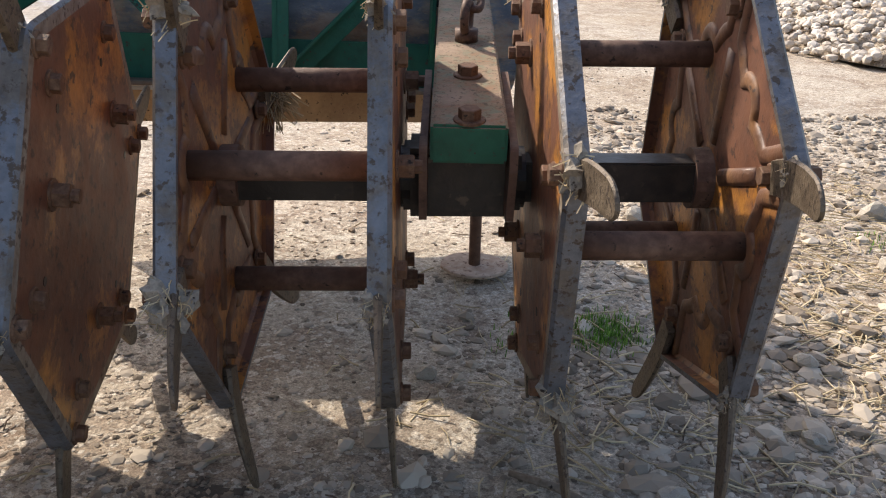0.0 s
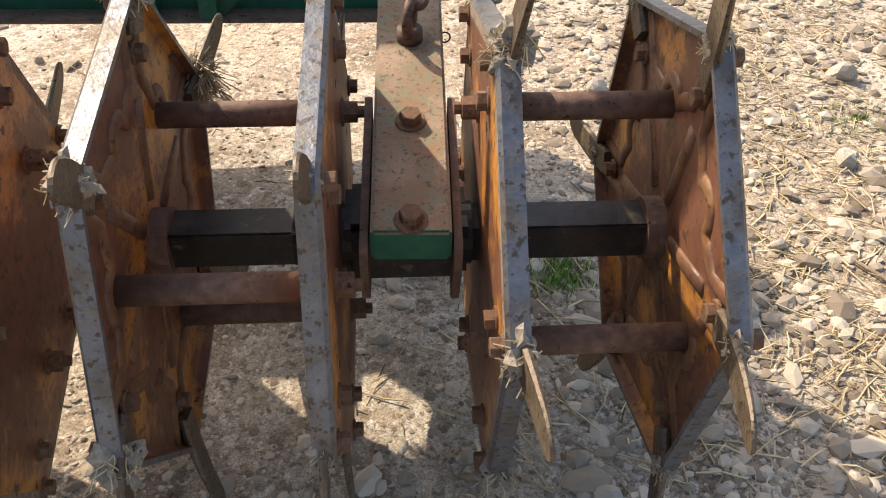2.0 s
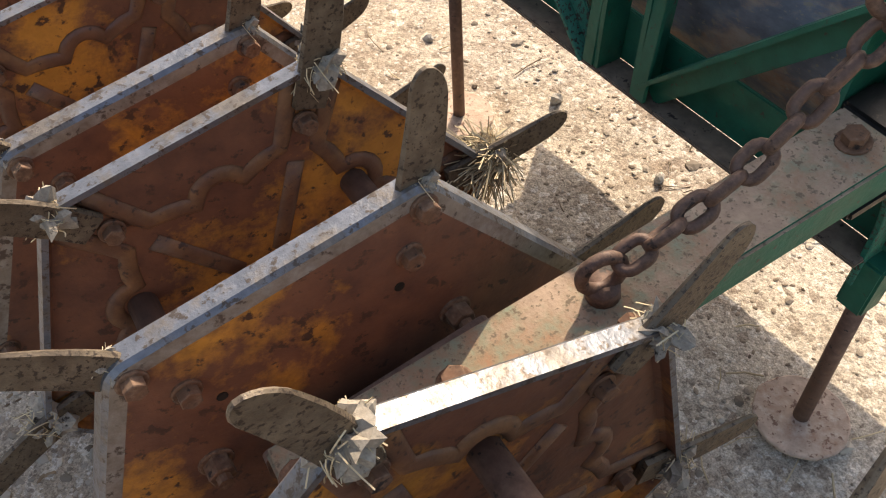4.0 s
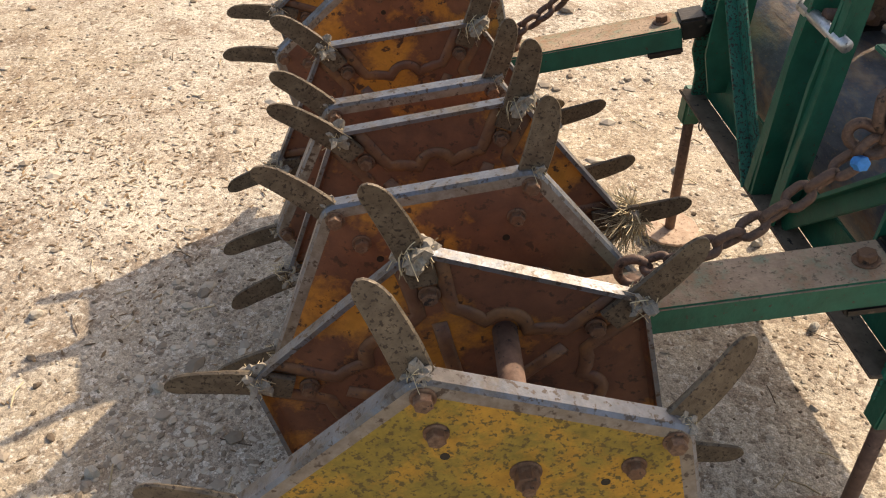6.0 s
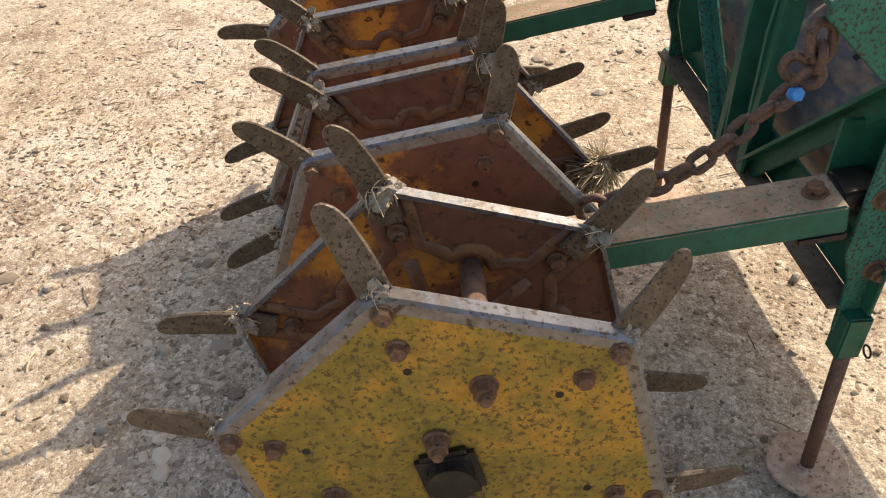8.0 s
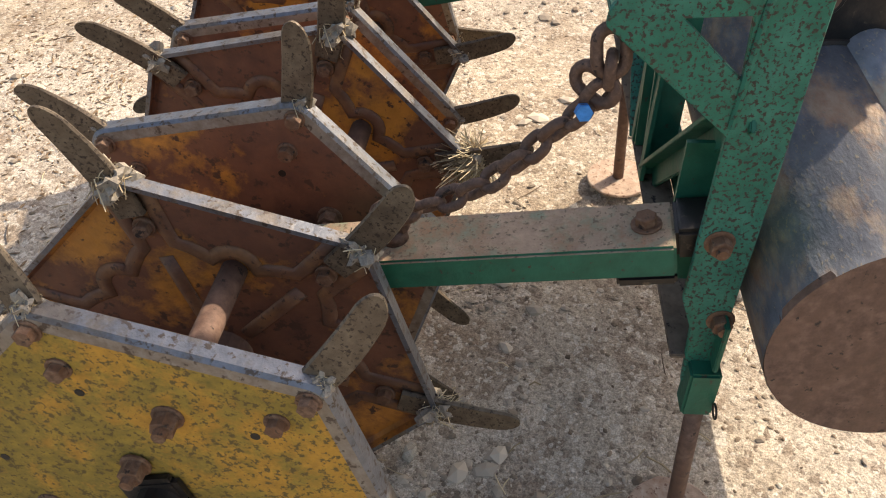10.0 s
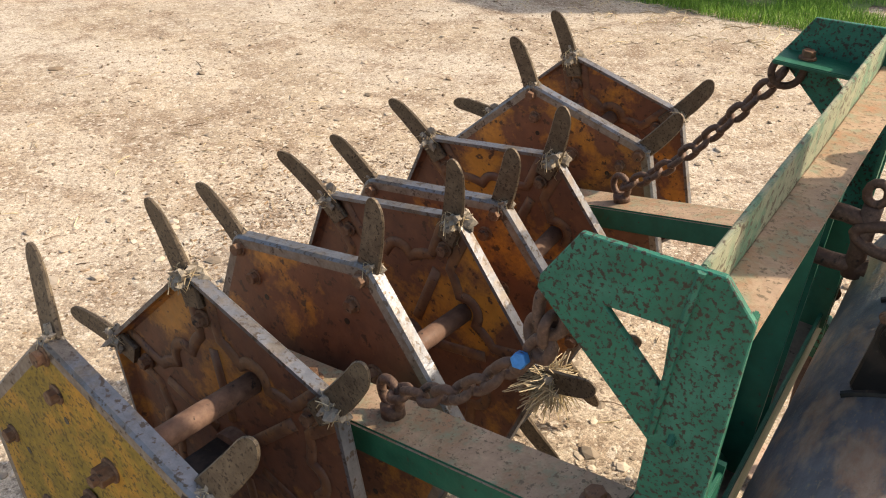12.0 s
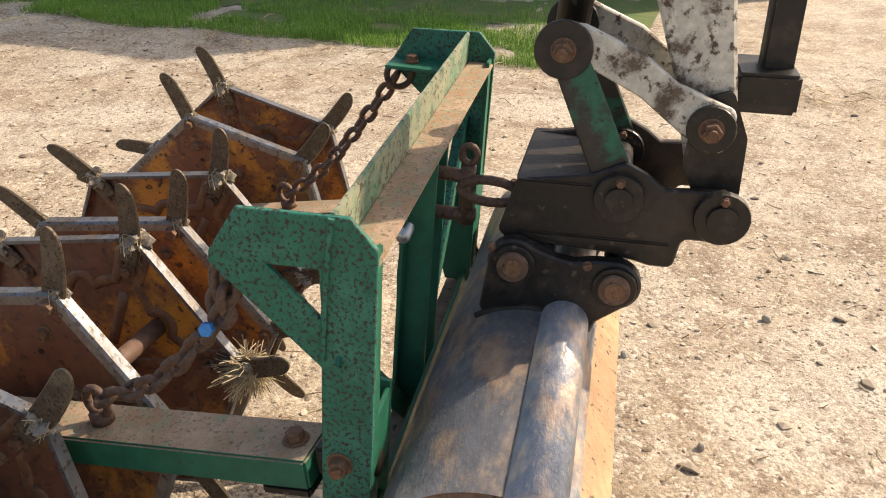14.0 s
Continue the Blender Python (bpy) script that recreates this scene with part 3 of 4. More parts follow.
def ear_outline():
    """Two round lobes about the pins, hollowed between them, on a foot that meets the shell."""
    (y0, z0), (y1, z1) = EAR_PINS
    pts = [(y0 + 0.047 * math.cos(radians(q)), z0 + 0.047 * math.sin(radians(q))) for q in range(190, 44, -12)]
    pts += [(y0 + 0.072, z0 + 0.020), (y0 + 0.105, z0 + 0.014), (y1 - 0.038, z1 + 0.045)]
    pts += [(y1 + 0.046 * math.cos(radians(q)), z1 + 0.046 * math.sin(radians(q))) for q in range(100, -71, -12)]
    return pts + [(0.022, 0.742), (0.004, 0.690), (-0.150, 0.700), (-0.190, 0.745)]


def bucket_build():
    root = thing("digger_bucket", BK, "worn round-backed steel digger bucket with rusty patches", "bucket")
    x0, x1, c, r, cy = -0.75, 0.433, 0.578, 0.178, -0.094
    arc = [(cy + r * math.cos(radians(a)), c + r * math.sin(radians(a))) for a in range(48, 301, 6)]
    bm = bmesh.new()
    rows = []
    for x in np.linspace(x0, x1, 15):
        rows.append([bm.verts.new((x, y + 0.002 * noise.noise((x * 6, y * 9, z * 9)), z + 0.002 * noise.noise((x * 6, z * 9, 4)))) for y, z in arc])
    for A, B in zip(rows, rows[1:]):
        for k in range(len(arc) - 1):
            bm.faces.new((A[k], A[k + 1], B[k + 1], B[k]))
    bmesh.ops.solidify(bm, geom=list(bm.faces), thickness=0.012)
    part("back_shell", bm, BUCKET, root, "worn blue-grey shell with orange rust", True)
    for x in (x0, x1 - 0.014):
        part("end_plate", slab([*arc, (0.06, 0.42), (0.050, 0.55), (0.040, 0.66)], x, x + 0.014), RUST, root, "brown rusty end plate")
    bm = tube(bmesh.new(), [(-0.72, -0.034, 0.735), (0.44, -0.034, 0.735)], 0.045, 24)
    part("top_pipe", bm, BUCKET, root, "worn pipe along the bucket", True)
    # blade plate; its lower sheet is carried down to set the ground shadow's edge
    bm = slab([(0.066, 0.28), (0.078, 0.28), (0.074, 0.605), (0.006, 0.690), (-0.004, 0.682), (0.062, 0.598)], x0, x1)
    part("blade_plate", bm, LIP, root, "dusty rusty blade plate")
    for x in (-0.075, -0.385):
        e = part("ear", slab(ear_outline(), x - 0.015, x + 0.015, bevel=0.004), BLACK, root, "black pin ear")
        for y, z in EAR_PINS:
            part("boss", disc_mesh("boss", 0.039, 0.010, BLACK, 24), None, e, m=pose(x + 0.013, y, z))
            part("pin", disc_mesh("pin", 0.028, 0.016, RUST, 24), None, e, "rusty pin end", m=pose(x + 0.016, y, z))
            part("pin_centre", disc_mesh("pin_centre", 0.017, 0.004, PIN_RUST, 20), None, e, m=pose(x + 0.031, y, z))
        part("lock_bolt", TINY_BOLT, None, e, m=pose(x + 0.014, EAR_PINS[0][0] - 0.040, EAR_PINS[0][1] + 0.030))
        part("lock_bolt", TINY_BOLT, None, e, m=pose(x + 0.014, EAR_PINS[1][0] - 0.050, EAR_PINS[1][1] + 0.036))
        part("weld_seam", tube(bmesh.new(), [(x + 0.016, cy + (r + 0.002) * math.cos(radians(q)), c + (r + 0.002) * math.sin(radians(q))) for q in range(70, 126, 6)], 0.006, 6), BLACK, e)
    for y, z in EAR_PINS:
        part("cross_pin", tube(bmesh.new(), [(-0.375, y, z), (-0.061, y, z)], 0.022, 16), BLACK, root, smooth=True)


bucket_build()


HK = pose(-0.417, 2.4495, -0.020, 0, 0, 6.5)


def hitch_build():
    root = thing("quick_hitch", HK, "black greasy quick hitch between bucket ears and arm", "hitch")
    out = rounded([(-0.182, 0.90), (-0.150, 1.010), (-0.02, 1.030), (0.03, 1.055), (0.07, 1.035), (0.10, 1.012), (0.20, 1.018), (0.238, 0.985), (0.20, 0.925), (0.14, 0.925), (0.13, 0.868), (0.09, 0.868), (0.02, 0.885), (-0.08, 0.89)], 0.014, 3)
    for x in (0.010, -0.245):
        p = part("side_plate", slab(out, x - 0.010, x + 0.010, bevel=0.003), BLACK, root)
        for y, z, r in ((0.026, 0.994, 0.043), (0.198, 0.975, 0.047)):
            part("boss", disc_mesh("boss", r, 0.018, BLACK, 22), None, p, m=pose(x + 0.008, y, z))
            part("pin", disc_mesh("pin", r * 0.55, 0.012, BLACK, 18), None, p, m=pose(x + 0.022, y, z))
            part("bolt", TINY_BOLT, None, p, m=pose(x + 0.026, y, z + r * 0.72))
    for y, z in ((0.026, 0.994), (0.198, 0.975)):
        part("cross_pin", tube(bmesh.new(), [(-0.28, y, z), (0.04, y, z)], 0.022, 16), BLACK, root, smooth=True)
    part("hook_plate", box(-0.265, 0.025, -0.15, -0.02, 1.0, 1.012, 0.003, m=pose(0, 0, 0, 0, 0, 0)), BLACK, root, "black top plate with dusty edge")
    part("cross_plate", box(-0.265, 0.025, -0.14, 0.12, 0.90, 0.915, 0.003), BLACK, root)


hitch_build()


def arm_build():
    root = thing("excavator", HK, "chipped cream-painted excavator arm above the yard", "excavator")
    side = [(0.130, 1.045), (0.108, 1.15), (0.045, 1.33), (-0.14, 1.95), (0.06, 1.98), (0.172, 1.33), (0.222, 1.02), (0.225, 0.955), (0.17, 0.955)]
    bm = slab(side, -0.195, -0.030, bevel=0.006)
    part("dipper", bm, CREAM, root, "cream box arm with chipped paint")
    part("nose_plate", slab(rounded([(0.126, 1.05), (0.135, 1.16), (0.19, 1.18), (0.224, 1.10), (0.227, 0.955), (0.165, 0.955)], 0.01, 2), -0.032, -0.022), BLACK, root, "greasy dark arm end")
    bone = rounded([(-0.10, 1.278), (-0.055, 1.275), (0.04, 1.235), (0.10, 1.190), (0.20, 1.150), (0.185, 1.075), (0.13, 1.095), (0.04, 1.165), (-0.04, 1.205), (-0.095, 1.195), (-0.125, 1.235)], 0.014, 3)
    for x in (-0.005, -0.22):
        b = part("side_link", slab(bone, x - 0.010, x + 0.010, bevel=0.003), CREAM, root, "cream side link with flaking paint")
        for y, z, r in ((-0.088, 1.236, 0.048), (0.160, 1.122, 0.040)):
            part("boss", disc_mesh("boss", r, 0.014, BLACK, 22), None, b, m=pose(x + 0.008, y, z))
            part("nut", BOLT_L, None, b, m=pose(x + 0.020, y, z, 10))
    for x in (0.0, -0.24):
        bm = slab(rounded([(-0.118, 1.24), (-0.058, 1.25), (0.060, 1.0), (0.026, 0.965), (-0.008, 0.985)], 0.012, 3), x - 0.009, x + 0.009, bevel=0.003)
        part("tipping_link", bm, LINKMAT, root, "dark tipping link with green paint")
    for y, z in ((-0.088, 1.236), (0.160, 1.122)):
        part("cross_pin", tube(bmesh.new(), [(-0.25, y, z), (-0.005, y, z)], 0.022, 16), BLACK, root, smooth=True)
    part("crowd_ram", tube(bmesh.new(), [(-0.12, -0.085, 1.236), (-0.12, -0.02, 2.0)], 0.03, 16), BLACK, root, "dark hydraulic ram", True)
    part("step_block", box(-0.27, -0.12, 0.205, 0.312, 1.115, 1.185, 0.006), BLACK, root)
    part("thumb_bar", box(-0.22, -0.17, 0.248, 0.303, 1.105, 1.95, 0.005), BLACK, root, "dark upright bar beside the arm")
    part("pin", tube(bmesh.new(), [(-0.172, 0.276, 1.13), (-0.15, 0.276, 1.13)], 0.014, 12), BLACK, root)


arm_build()


# ---- mud and straw caught on the tines ----
def mud_meshes(seed, size, straws, length):
    rnd = random.Random(seed)
    bm = bmesh.new()
    bmesh.ops.create_icosphere(bm, subdivisions=3, radius=1)
    for v in bm.verts:
        n = noise.noise(v.co * 1.5 + Vector((seed, 0, 0))) * 0.8 + noise.noise(v.co * 5 + Vector((0, seed, 0))) * 0.5 + noise.noise(v.co * 11) * 0.25
        v.co *= size * (0.85 + n)
    lump = mesh_of("lump", bm, MUD)
    bm = bmesh.new()
    for _ in range(straws):
        n = Vector((rnd.gauss(0, 1), rnd.gauss(0, 1), rnd.gauss(0, 1))).normalized()
        tang = n.cross(Vector((rnd.gauss(0, 1), rnd.gauss(0, 1), rnd.gauss(0, 1)))).normalized()
        d = (tang + n * rnd.uniform(-0.1, 0.55) + Vector((0, 0, -0.3))).normalized()
        p = n * size * rnd.uniform(0.6, 1.0) - d * length * 0.25
        ln = length * rnd.uniform(0.3, 1.1)
        side = d.orthogonal().normalized() * rnd.uniform(-0.7, 0.7)
        pts = [p + (d * t + side * t * t + Vector((0, 0, -0.35)) * t * t) * ln for t in (0, 0.35, 0.7, 1.0)]
        tube(bm, pts, rnd.uniform(0.0004, 0.0010), 3, cap=False)
    return lump, mesh_of("straw", bm, STALK)


CLUMPS = [mud_meshes(1, 0.029, 70, 0.032), mud_meshes(2, 0.025, 55, 0.026), mud_meshes(3, 0.019, 900, 0.050)]


def clump(m, kind, label):
    root = thing("mud_clump", m, label, "mud clump", "mud on the tines")
    lump, straw = CLUMPS[kind]
    part("lump", lump, None, root)
    part("straw", straw, None, root, "pale dry straw")
    return root


def at_corner(g, x, phase, k, r=0.335, dx=0.0):
    a = radians(phase + 60 * k)
    return g @ pose(x + dx, r * math.cos(a), AXLE_Z + r * math.sin(a), 40 * k + 13, 25 * k, 70 * k)


P = [(G1, 0.238, 103.0), (G1, -0.225, 69.6), (G2, 0.277, 65.9), (G2, -0.264, 101.9)]
for g, x, ph in P:
    for side in (1, -1):
        for k in (0, 1, -1, 2, -2):
            z = math.sin(radians(ph + 60 * k))
            if z < -0.75:
                continue
            kind = 0 if (k + side) % 2 else 1
            big = (x < 0 and g is G1 and k == -1 and side == -1)
            scl = 1.0 if side == -1 else 0.62
            clump(at_corner(g, x + side * 0.118, ph, k, 0.342 if not big else 0.36) @ Matrix.Scale(scl if not big else 1.4, 4), 2 if big else kind,
                  "large bundle of dry straw caught on the tine" if big else "grey dried mud and straw stuck at a tine base")


# ---- stones, gravel, straw, grass ----
def shapes_mesh(name, rows, verts, faces, mat):
    """Many small copies of one low shape in one mesh. rows: place, scale (3), turn."""
    V, F = [], []
    verts = np.array(verts)
    rng = np.random.RandomState(7)
    for p, sc, rz, tilt in rows:
        c, s = math.cos(rz), math.sin(rz)
        w = verts * (1 + rng.uniform(-0.22, 0.22, verts.shape)) * np.array(sc)
        w = w @ np.array([[1, 0, 0], [0, math.cos(tilt), math.sin(tilt)], [0, -math.sin(tilt), math.cos(tilt)]])
        w = w @ np.array([[c, s, 0], [-s, c, 0], [0, 0, 1]]) + np.array(p)
        o = len(V)
        V.extend(w.tolist())
        F.extend([tuple(i + o for i in f) for f in faces])
    me = bpy.data.meshes.new(name)
    me.from_pydata(V, [], F)
    me.materials.append(mat)
    me.update()
    return me


ico = bmesh.new()
bmesh.ops.create_icosphere(ico, subdivisions=1, radius=1)
ICO_V = [tuple(v.co) for v in ico.verts]
ICO_F = [tuple(v.index for v in f.verts) for f in ico.faces]
ico.free()

rnd = random.Random(11)


def soil(x, y):
    return 0.018 * (noise.noise((x * 1.3, y * 1.3, 0)) - 0.1) + 0.008 * noise.noise((x * 7, y * 7, 3)) - 0.012


rows = []
while len(rows) < 34000:
    u = rnd.random()
    if u < 0.38:
        x, y = rnd.uniform(0.3, 2.4), rnd.uniform(0.9, 4.2)
    elif u < 0.66:
        x, y = rnd.uniform(-0.75, 0.95), rnd.uniform(0.6, 1.9)
    elif u < 0.86:
        x, y = rnd.uniform(-2.6, 1.2), rnd.uniform(-0.8, 3.6)
    else:
        x, y = rnd.uniform(-5.5, 0.0), rnd.uniform(-3, 4.0)
    if noise.noise((x * 1.6, y * 1.6, 9)) < -0.15 and x < 0.4 and rnd.random() < 0.75:
        continue
    r = min(0.030, 0.0023 * math.exp(abs(rnd.gauss(0, 0.80)))) * (1.25 if x > 0.3 and y > 0.9 else 0.85)
    rows.append(((x, y, soil(x, y) + r * 0.08), (r * rnd.uniform(0.8, 1.6), r, r * rnd.uniform(0.3, 0.55)), rnd.uniform(0, 6.3), rnd.uniform(-0.4, 0.4)))
for _ in range(1100):
    x, y = rnd.uniform(0.50, 2.3), rnd.uniform(0.95, 4.2)
    r = rnd.uniform(0.009, 0.024)
    rows.append(((x, y, soil(x, y) + r * 0.15), (r * rnd.uniform(0.9, 1.5), r, r * rnd.uniform(0.4, 0.7)), rnd.uniform(0, 6.3), rnd.uniform(-0.5, 0.5)))
for _ in range(2600):
    x, y = rnd.uniform(-5.0, 1.5), rnd.uniform(-2.5, 6.0)
    r = 0.0035 * math.exp(abs(rnd.gauss(0, 0.55)))
    rows.append(((x, y, (soil(x, y) if abs(x) < 3 and y < 4 else -0.012) + r * 0.2), (r * rnd.uniform(0.9, 1.5), r, r * rnd.uniform(0.4, 0.8)), rnd.uniform(0, 6.3), rnd.uniform(-0.5, 0.5)))
tagged(new("gravel", shapes_mesh("gravel", rows, ICO_V, ICO_F, GRAVEL)), "loose pale pebbles scattered on the yard", "gravel", kind="stuff")

rows = []
for _ in range(7000):
    a, q = rnd.uniform(0, 6.3), rnd.random() ** 0.6
    x, y = 3.75 + 1.75 * q * math.cos(a), 7.3 + 2.5 * q * math.sin(a)
    h = 0.85 * (1 - q) ** 0.8
    r = rnd.uniform(0.014, 0.040)
    rows.append(((x, y, h * rnd.uniform(0.9, 1.02) + 0.01), (r * 1.3, r, r * 0.8), rnd.uniform(0, 6.3), rnd.uniform(-0.5, 0.5)))
tagged(new("stone_heap", shapes_mesh("stone_heap", rows, ICO_V, ICO_F, PALE)), "heap of pale broken stones at the yard edge", "stone heap", kind="stuff")

# single stones
big = bmesh.new()
bmesh.ops.create_icosphere(big, subdivisions=2, radius=1)
for v in big.verts:
    v.co *= 0.85 + 0.35 * noise.noise(v.co * 1.3 + Vector((4, 1, 2)))
STONE_M = mesh_of("stone", big, STONE)
spots = [(0.381, 1.30, 0.026), (0.74, 1.75, 0.030), (0.86, 1.95, 0.022), (0.98, 1.62, 0.028), (0.62, 2.15, 0.030), (-0.02, 1.66, 0.022), (1.15, 2.3, 0.04), (1.3, 2.75, 0.045), (-0.10, 0.62, 0.020), (-0.35, 0.70, 0.018),
         (-0.62, 0.30, 0.020), (0.55, 2.62, 0.035), (-1.45, 2.46, 0.018), (-1.05, 2.72, 0.016), (-1.85, 2.9, 0.02), (-0.55, 2.35, 0.018), (0.92, 1.38, 0.03), (0.66, 1.48, 0.024), (1.5, 2.1, 0.05), (1.62, 3.0, 0.06), (-0.9, 2.3, 0.02), (-1.3, 2.15, 0.016)]
for i, (x, y, r) in enumerate(spots):
    ob = new("stone", STONE_M)
    ob.matrix_basis = pose(x, y, soil(x, y) + r * 0.28, 20 * i, 33 * i, 70 * i) @ Matrix.Diagonal((r * 1.25, r, r * 0.75, 1))
    tagged(ob, "pale grey-brown stone lying on the gravel", "stone", "stones on the yard")


def stalks(name, spots, label, mat, width, category="straw"):
    bm = bmesh.new()
    for x, y, ln in spots:
        a, lift = rnd.uniform(0, 6.3), rnd.uniform(0.0, 0.012)
        dx, dy = math.cos(a) * ln / 2, math.sin(a) * ln / 2
        z = soil(x, y) + width
        k = rnd.uniform(-0.15, 0.15)
        tube(bm, [(x - dx, y - dy, z), (x - dy * k, y + dx * k, z + lift), (x + dx, y + dy, z + rnd.uniform(0, 0.012))], width * rnd.uniform(0.6, 1.3), 4)
    tagged(new(name, mesh_of(name, bm, mat)), label, category, kind="stuff")


sp = []
for _ in range(2300):
    u = rnd.random()
    if u < 0.55:
        x, y = 0.75 + abs(rnd.gauss(0, 0.5)), rnd.uniform(1.1, 3.2)
    elif u < 0.72:
        x, y = rnd.gauss(0.45, 0.25), rnd.gauss(1.6, 0.35)
    else:
        x, y = rnd.uniform(-5, 2), rnd.uniform(-2.5, 4)
    sp.append((x, y, rnd.uniform(0.02, 0.13) if x > 0.2 else rnd.uniform(0.02, 0.08)))
stalks("loose_straw", sp, "dry straw stalks strewn over the gravel", STALK, 0.0016)
TWIG = per_island("dark_twigs", (0.07, 0.045, 0.028), (0.20, 0.14, 0.09))
stalks("loose_twigs", [(rnd.uniform(-4.8, 1.6), rnd.uniform(-2.2, 3.4), rnd.uniform(0.02, 0.09)) for _ in range(260)], "small dark twigs and bark scattered over the yard", TWIG, 0.0016, "twigs")


WOOD = worn("weathered_stick", (0.23, 0.175, 0.125), (0.15, 0.11, 0.075), (0.30, 0.24, 0.18), 0.5, 25.0, 0.9)


def branch(pts, r, label):
    bm = tube(bmesh.new(), [(x, y, soil(x, y) + z) for x, y, z in pts], r, 8, taper=[0.7, 1.0, 0.9, 0.75, 0.4][:len(pts)])
    tagged(new("stick", mesh_of("stick", bm, WOOD, True)), label, "stick", "sticks")


branch([(0.13, 1.335, 0.01), (0.20, 1.30, 0.012), (0.27, 1.245, 0.01), (0.345, 1.20, 0.008)], 0.007, "thin dry pale brown branch on the gravel")
branch([(0.98, 1.95, 0.008), (1.06, 1.84, 0.012), (1.13, 1.70, 0.012)], 0.005, "thin dry stick lying on stones")


def grass(name, label, spots, height, kind="stuff", category="grass"):
    V, F = [], []
    for x, y, s in spots:
        a, lean = rnd.uniform(0, 6.3), rnd.uniform(0.1, 0.6)
        h, w = height * s * rnd.uniform(0.5, 1.2), 0.0022 + 0.02 * height * s
        dx, dy = math.cos(a), math.sin(a)
        z = soil(x, y) if abs(x) < 3 else -0.013
        o = len(V)
        for t, ww in ((0, 1), (0.55, 0.8)):
            for sgn in (-1, 1):
                V.append((x + dx * lean * h * t * t - dy * w * ww * sgn * 0.5, y + dy * lean * h * t * t + dx * w * ww * sgn * 0.5, z + h * t))
        V.append((x + dx * lean * h, y + dy * lean * h, z + h * 0.92))
        F += [(o, o + 1, o + 3, o + 2), (o + 2, o + 3, o + 4)]
    me = bpy.data.meshes.new(name)
    me.from_pydata(V, [], F)
    me.materials.append(BLADE)
    tagged(new(name, me), label, category, kind=kind)


strip = []
while len(strip) < 52000:
    y = rnd.uniform(-6, 2.1)
    x = -5.05 - abs(rnd.gauss(0, 0.85)) + 0.25 * noise.noise((y * 1.2, 0, 4))
    if noise.noise((x * 2.2, y * 2.2, 8)) < -0.22 or y > 1.3 + 0.9 * noise.noise((x, y, 3)):
        continue
    strip.append((x, y, 0.6 + 0.5 * noise.noise((x * 1.5, y * 1.5, 2))))
grass("grass_verge", "ragged green and yellow grass along the yard edge", strip, 0.12)
GX, GY = 0.36, 1.86
for cx, cy, n, r in ((GX, GY, 620, 0.042), (GX - 0.16, GY - 0.06, 130, 0.04), (0.62, 2.05, 60, 0.03), (1.0, 1.55, 40, 0.03), (1.25, 2.5, 120, 0.05), (0.95, 3.0, 90, 0.06)):
    grass("grass_tuft", "small green weed tufts growing in the gravel", [(rnd.gauss(cx, r), rnd.gauss(cy, r), 1.0) for _ in range(n)], 0.022)
strawy = [(-5.0 + rnd.gauss(0, 0.35), rnd.uniform(-5, 4), rnd.uniform(0.04, 0.16)) for _ in range(900)]
bmv = bmesh.new()
for x, y, ln in strawy:
    a = rnd.uniform(0, 6.3)
    tube(bmv, [(x, y, -0.008), (x + ln * math.cos(a) * 0.5, y + ln * math.sin(a) * 0.5, 0.012), (x + ln * math.cos(a), y + ln * math.sin(a), 0.0)], 0.0028, 3)
tagged(new("straw_litter", mesh_of("straw_litter", bmv, STALK)), "yellow straw litter in front of the grass", "straw", kind="stuff")


# a solid core under the loose stones of the heap
core = bmesh.new()
bmesh.ops.create_icosphere(core, subdivisions=4, radius=1)
for v in core.verts:
    q = min(1.0, math.hypot(v.co.x, v.co.y))
    v.co = Vector((3.75 + 1.7 * v.co.x, 7.3 + 2.4 * v.co.y, 0.82 * (1 - q) ** 0.8 * (1 if v.co.z > 0 else -0.1)))
tagged(new("rubble_core", mesh_of("rubble_core", core, GROUND, True)), "packed core of the rubble heap", "stone heap", kind="stuff")


# ---- shackle ----
def shackle():
    root = thing("bow_shackle", FR @ pose(-0.495, 0.085, 0.905), "rusty bow shackle joining the frame to the hitch", "shackle")
    arc = [(0, -0.085, 0.038), (0, -0.02, 0.040), (0, 0.02, 0.036)]
    part("arm", tube(bmesh.new(), arc, 0.013, 10), CHAIN, root, smooth=True)
    part("arm", tube(bmesh.new(), [(0, -0.085, -0.038), (0, -0.02, -0.040), (0, 0.03, -0.036)], 0.013, 10), CHAIN, root, smooth=True)
    part("pin", tube(bmesh.new(), [(0, 0.012, -0.055), (0, 0.012, 0.062)], 0.014, 12), CHAIN, root, smooth=True)
    eye = [(0, 0.012 + 0.014 * math.cos(a), 0.082 + 0.017 * math.sin(a)) for a in np.linspace(0, 2 * math.pi, 13)[:-1]]
    part("pin_eye", tube(bmesh.new(), eye, 0.007, 8, True), CHAIN, root, smooth=True)
    ring = [(0.010, 0.055 + 0.055 * math.cos(a), 0.02 + 0.022 * math.sin(a)) for a in np.linspace(0, 2 * math.pi, 17)[:-1]]
    part("link", tube(bmesh.new(), ring, 0.009, 8, True), CHAIN, root, smooth=True)


shackle()


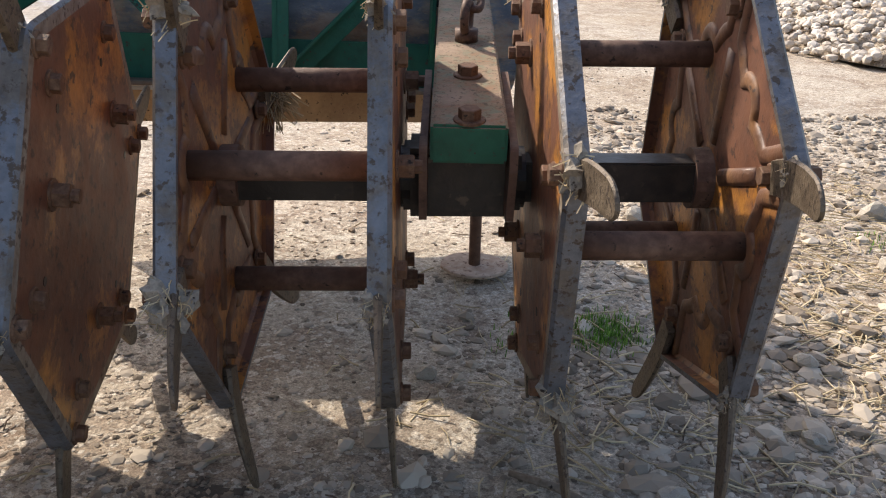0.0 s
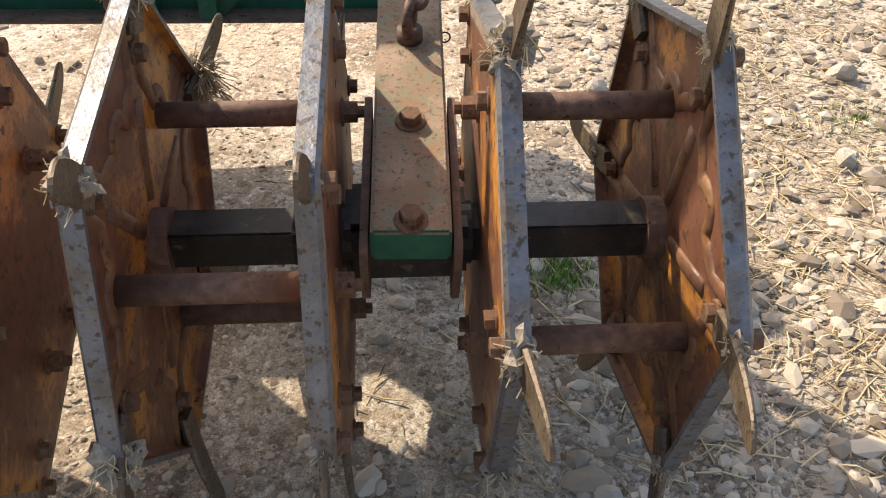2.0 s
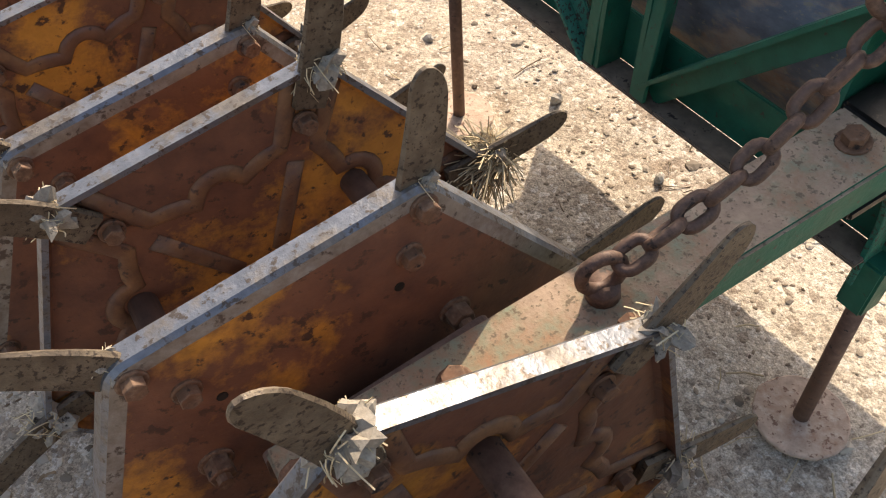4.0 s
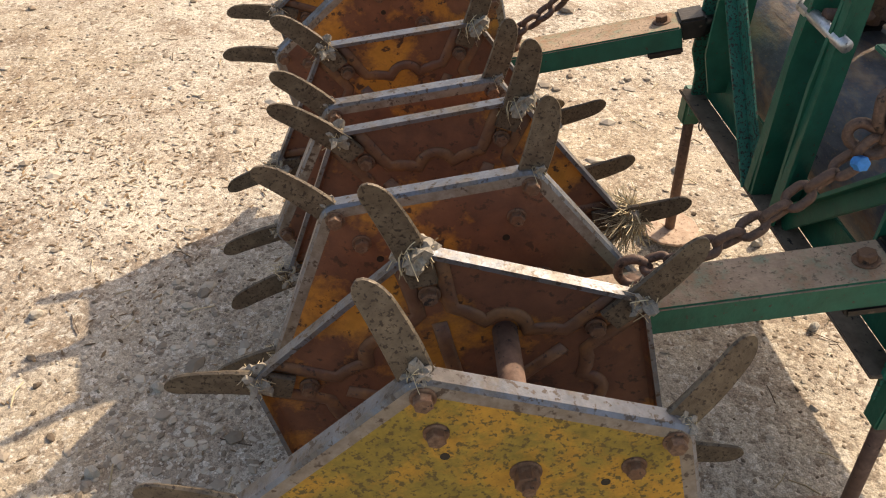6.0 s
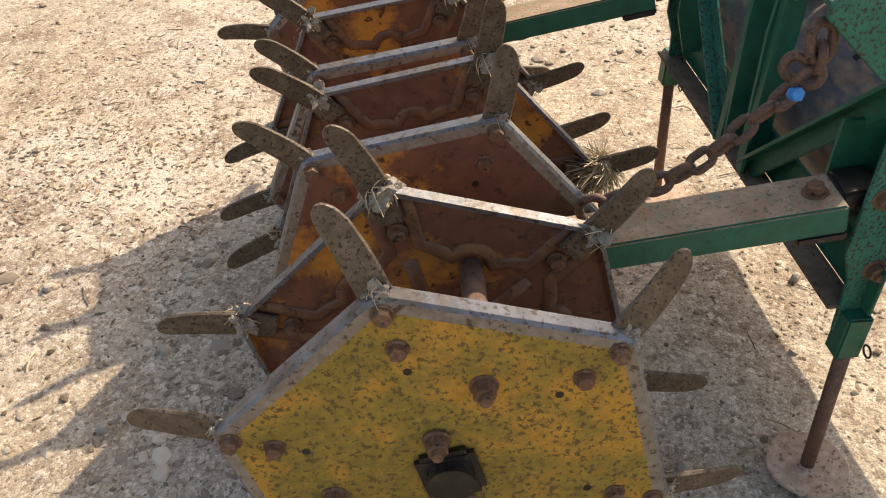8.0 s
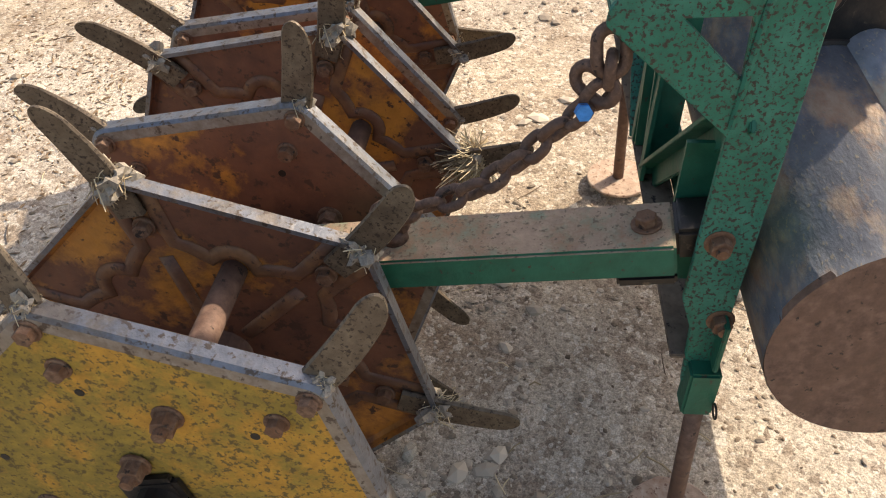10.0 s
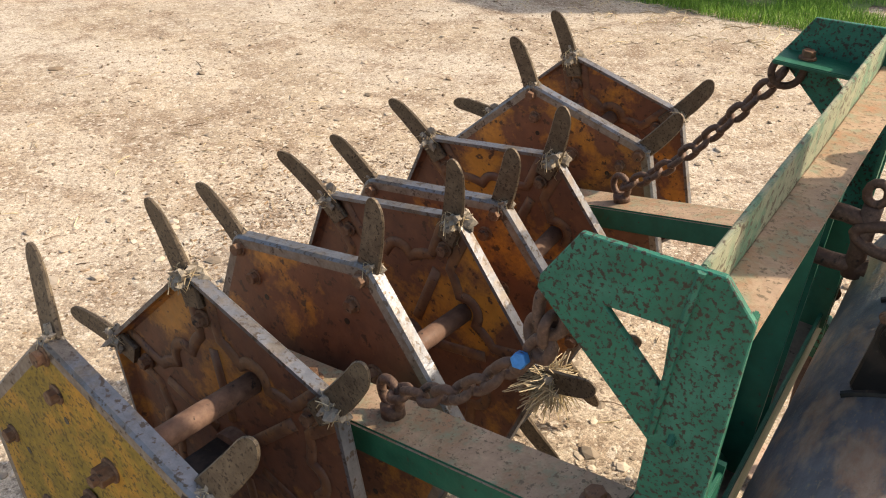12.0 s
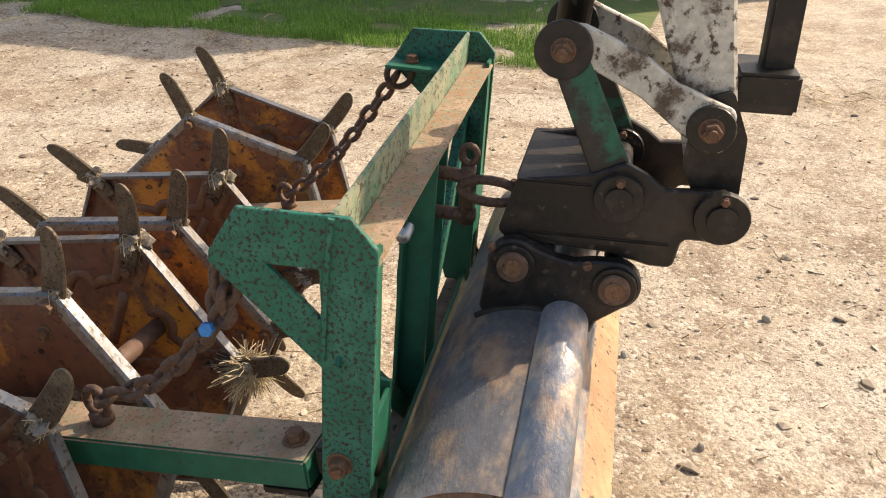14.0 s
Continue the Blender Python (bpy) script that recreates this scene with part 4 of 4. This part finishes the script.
# ---- trailer parked behind ----
def trailer(x, y):
    root = thing("parked_trailer", pose(x, y, 0, 0, 0, 4), "dark parked farm trailer on black tyres", "trailer")
    part("body", box(-0.4, 3.2, -0.3, 1.6, 0.62, 1.3, 0.02), BLACK, root, "dark trailer body")
    for wx in (0.0, 2.1):
        w = part("wheel", mesh_of("wheel", tube(bmesh.new(), [(wx, -0.2, 0.40), (wx, 0.06, 0.40)], 0.22, 24), RUST, True), None, root)
        t = [(wx + 0.30 * math.cos(a), -0.07, 0.40 + 0.30 * math.sin(a)) for a in np.linspace(0, 2 * math.pi, 33)[:-1]]
        part("tyre", tube(bmesh.new(), t, 0.11, 10, True), BLACK, w, "black rubber tyre", True)


trailer(2.45, 11.4)


# ---- earth, clods, litter ----
def flat_patch(name, label, category, inside, x0, x1, y0, y1, step, z, mat):
    """A thin uneven sheet on the ground where inside(x, y) holds."""
    V, F, idx = [], [], {}
    xs, ys = np.arange(x0, x1, step), np.arange(y0, y1, step)
    for i, x in enumerate(xs):
        for j, y in enumerate(ys):
            if inside(x + step / 2, y + step / 2):
                f = []
                for a, b in ((i, j), (i + 1, j), (i + 1, j + 1), (i, j + 1)):
                    if (a, b) not in idx:
                        idx[a, b] = len(V)
                        px, py = x0 + a * step, y0 + b * step
                        V.append((px, py, (soil(px, py) if abs(px) < 3 else -0.012) + z + 0.4 * z * noise.noise((px * 30, py * 30, 1))))
                    f.append(idx[a, b])
                F.append(f)
    me = bpy.data.meshes.new(name)
    me.from_pydata(V, [], F)
    me.materials.append(mat)
    me.polygons.foreach_set("use_smooth", [True] * len(F))
    tagged(new(name, me), label, category, kind="structure")


TURF = worn("mossy_turf_soil", (0.085, 0.15, 0.035), (0.19, 0.17, 0.075), (0.075, 0.14, 0.03), 0.5, 4.0, 0.95)
DARK_SOIL = worn("dark_damp_soil", (0.055, 0.042, 0.03), (0.04, 0.03, 0.022), (0.09, 0.07, 0.05), 0.5, 20.0, 0.9)
EARTH = per_island("brown_clods", (0.10, 0.070, 0.046), (0.30, 0.225, 0.155))
FLAKE = per_island("dead_leaf_flakes", (0.09, 0.055, 0.03), (0.27, 0.18, 0.10))
flat_patch("verge", "thin turf under the grass along the yard", "verge", lambda x, y: x < -5.45 + 0.35 * noise.noise((y * 0.9, 0, 4)) and noise.noise((x * 1.4, y * 1.4, 8)) > -0.25, -9.0, -4.9, -7.0, 2.0, 0.12, 0.006, TURF)

rows = []
for _ in range(3400):
    x, y = rnd.uniform(-5.0, 1.5), rnd.uniform(-2.5, 6.0)
    if noise.noise((x * 1.1, y * 1.1, 21)) < rnd.uniform(-0.35, 0.3):
        continue
    r = 0.0028 * math.exp(abs(rnd.gauss(0, 0.6)))
    rows.append(((x, y, (soil(x, y) if abs(x) < 3 and y < 4 else -0.012) + r * 0.2), (r * rnd.uniform(1.0, 1.8), r, r * rnd.uniform(0.4, 0.8)), rnd.uniform(0, 6.3), rnd.uniform(-0.5, 0.5)))
for _ in range(260):
    x, y = rnd.gauss(-0.45, 0.35), rnd.gauss(2.35, 0.16)
    r = rnd.uniform(0.002, 0.006)
    rows.append(((x, y, soil(x, y) + r * 0.1), (r * 1.5, r, r * 0.4), rnd.uniform(0, 6.3), rnd.uniform(-0.5, 0.5)))
for _ in range(160):
    x, y = rnd.gauss(-0.36, 0.05), rnd.gauss(1.245, 0.025)
    r = rnd.uniform(0.002, 0.007)
    rows.append(((x, y, soil(x, y) + r * 0.25), (r * 1.3, r, r * 0.7), rnd.uniform(0, 6.3), rnd.uniform(-0.5, 0.5)))
tagged(new("earth_clods", shapes_mesh("earth_clods", rows, ICO_V, ICO_F, EARTH)), "crumbled brown earth clods strewn over the yard", "earth", kind="stuff")
flat_patch("damp_stain", "dark damp stain on the packed ground", "stain", lambda x, y: ((x + 0.36) / 0.075) ** 2 + ((y - 1.245 - 0.35 * (x + 0.36)) / 0.022) ** 2 < 1 + 1.2 * noise.noise((x * 45, y * 45, 0)), -0.46, -0.26, 1.19, 1.30, 0.006, 0.003, DARK_SOIL)

rows = []
for _ in range(3200):
    k = rnd.random()
    x, y = (rnd.gauss(-1.25, 0.5), rnd.gauss(0.12, 0.45)) if k < 0.5 else (rnd.uniform(-4.5, 0.5), rnd.uniform(-2.5, 1.2))
    r = rnd.uniform(0.0016, 0.005)
    rows.append(((x, y, soil(x, y) + 0.002), (r * rnd.uniform(1.2, 4.0), r, 0.0012), rnd.uniform(0, 6.3), rnd.uniform(-0.5, 0.5)))
tagged(new("leaf_litter", shapes_mesh("leaf_litter", rows, ICO_V, ICO_F, FLAKE)), "brown dead leaves and bark flakes on the yard", "leaf litter", kind="stuff")

# ---- unseen plain wall, added to throw a building's shadow over the yard ----
WALL = worn("grey_render", (0.42, 0.40, 0.36), (0.32, 0.30, 0.27), (0.46, 0.43, 0.39), 0.5, 0.8, 0.95)
ob = new("wall_west", mesh_of("wall_west", box(-8.80, -8.50, -16.0, 3.14, -0.05, 5.00, 0.02), WALL))
tagged(ob, "unseen plain grey wall added to cast the building shadow on the yard", "wall", kind="structure")
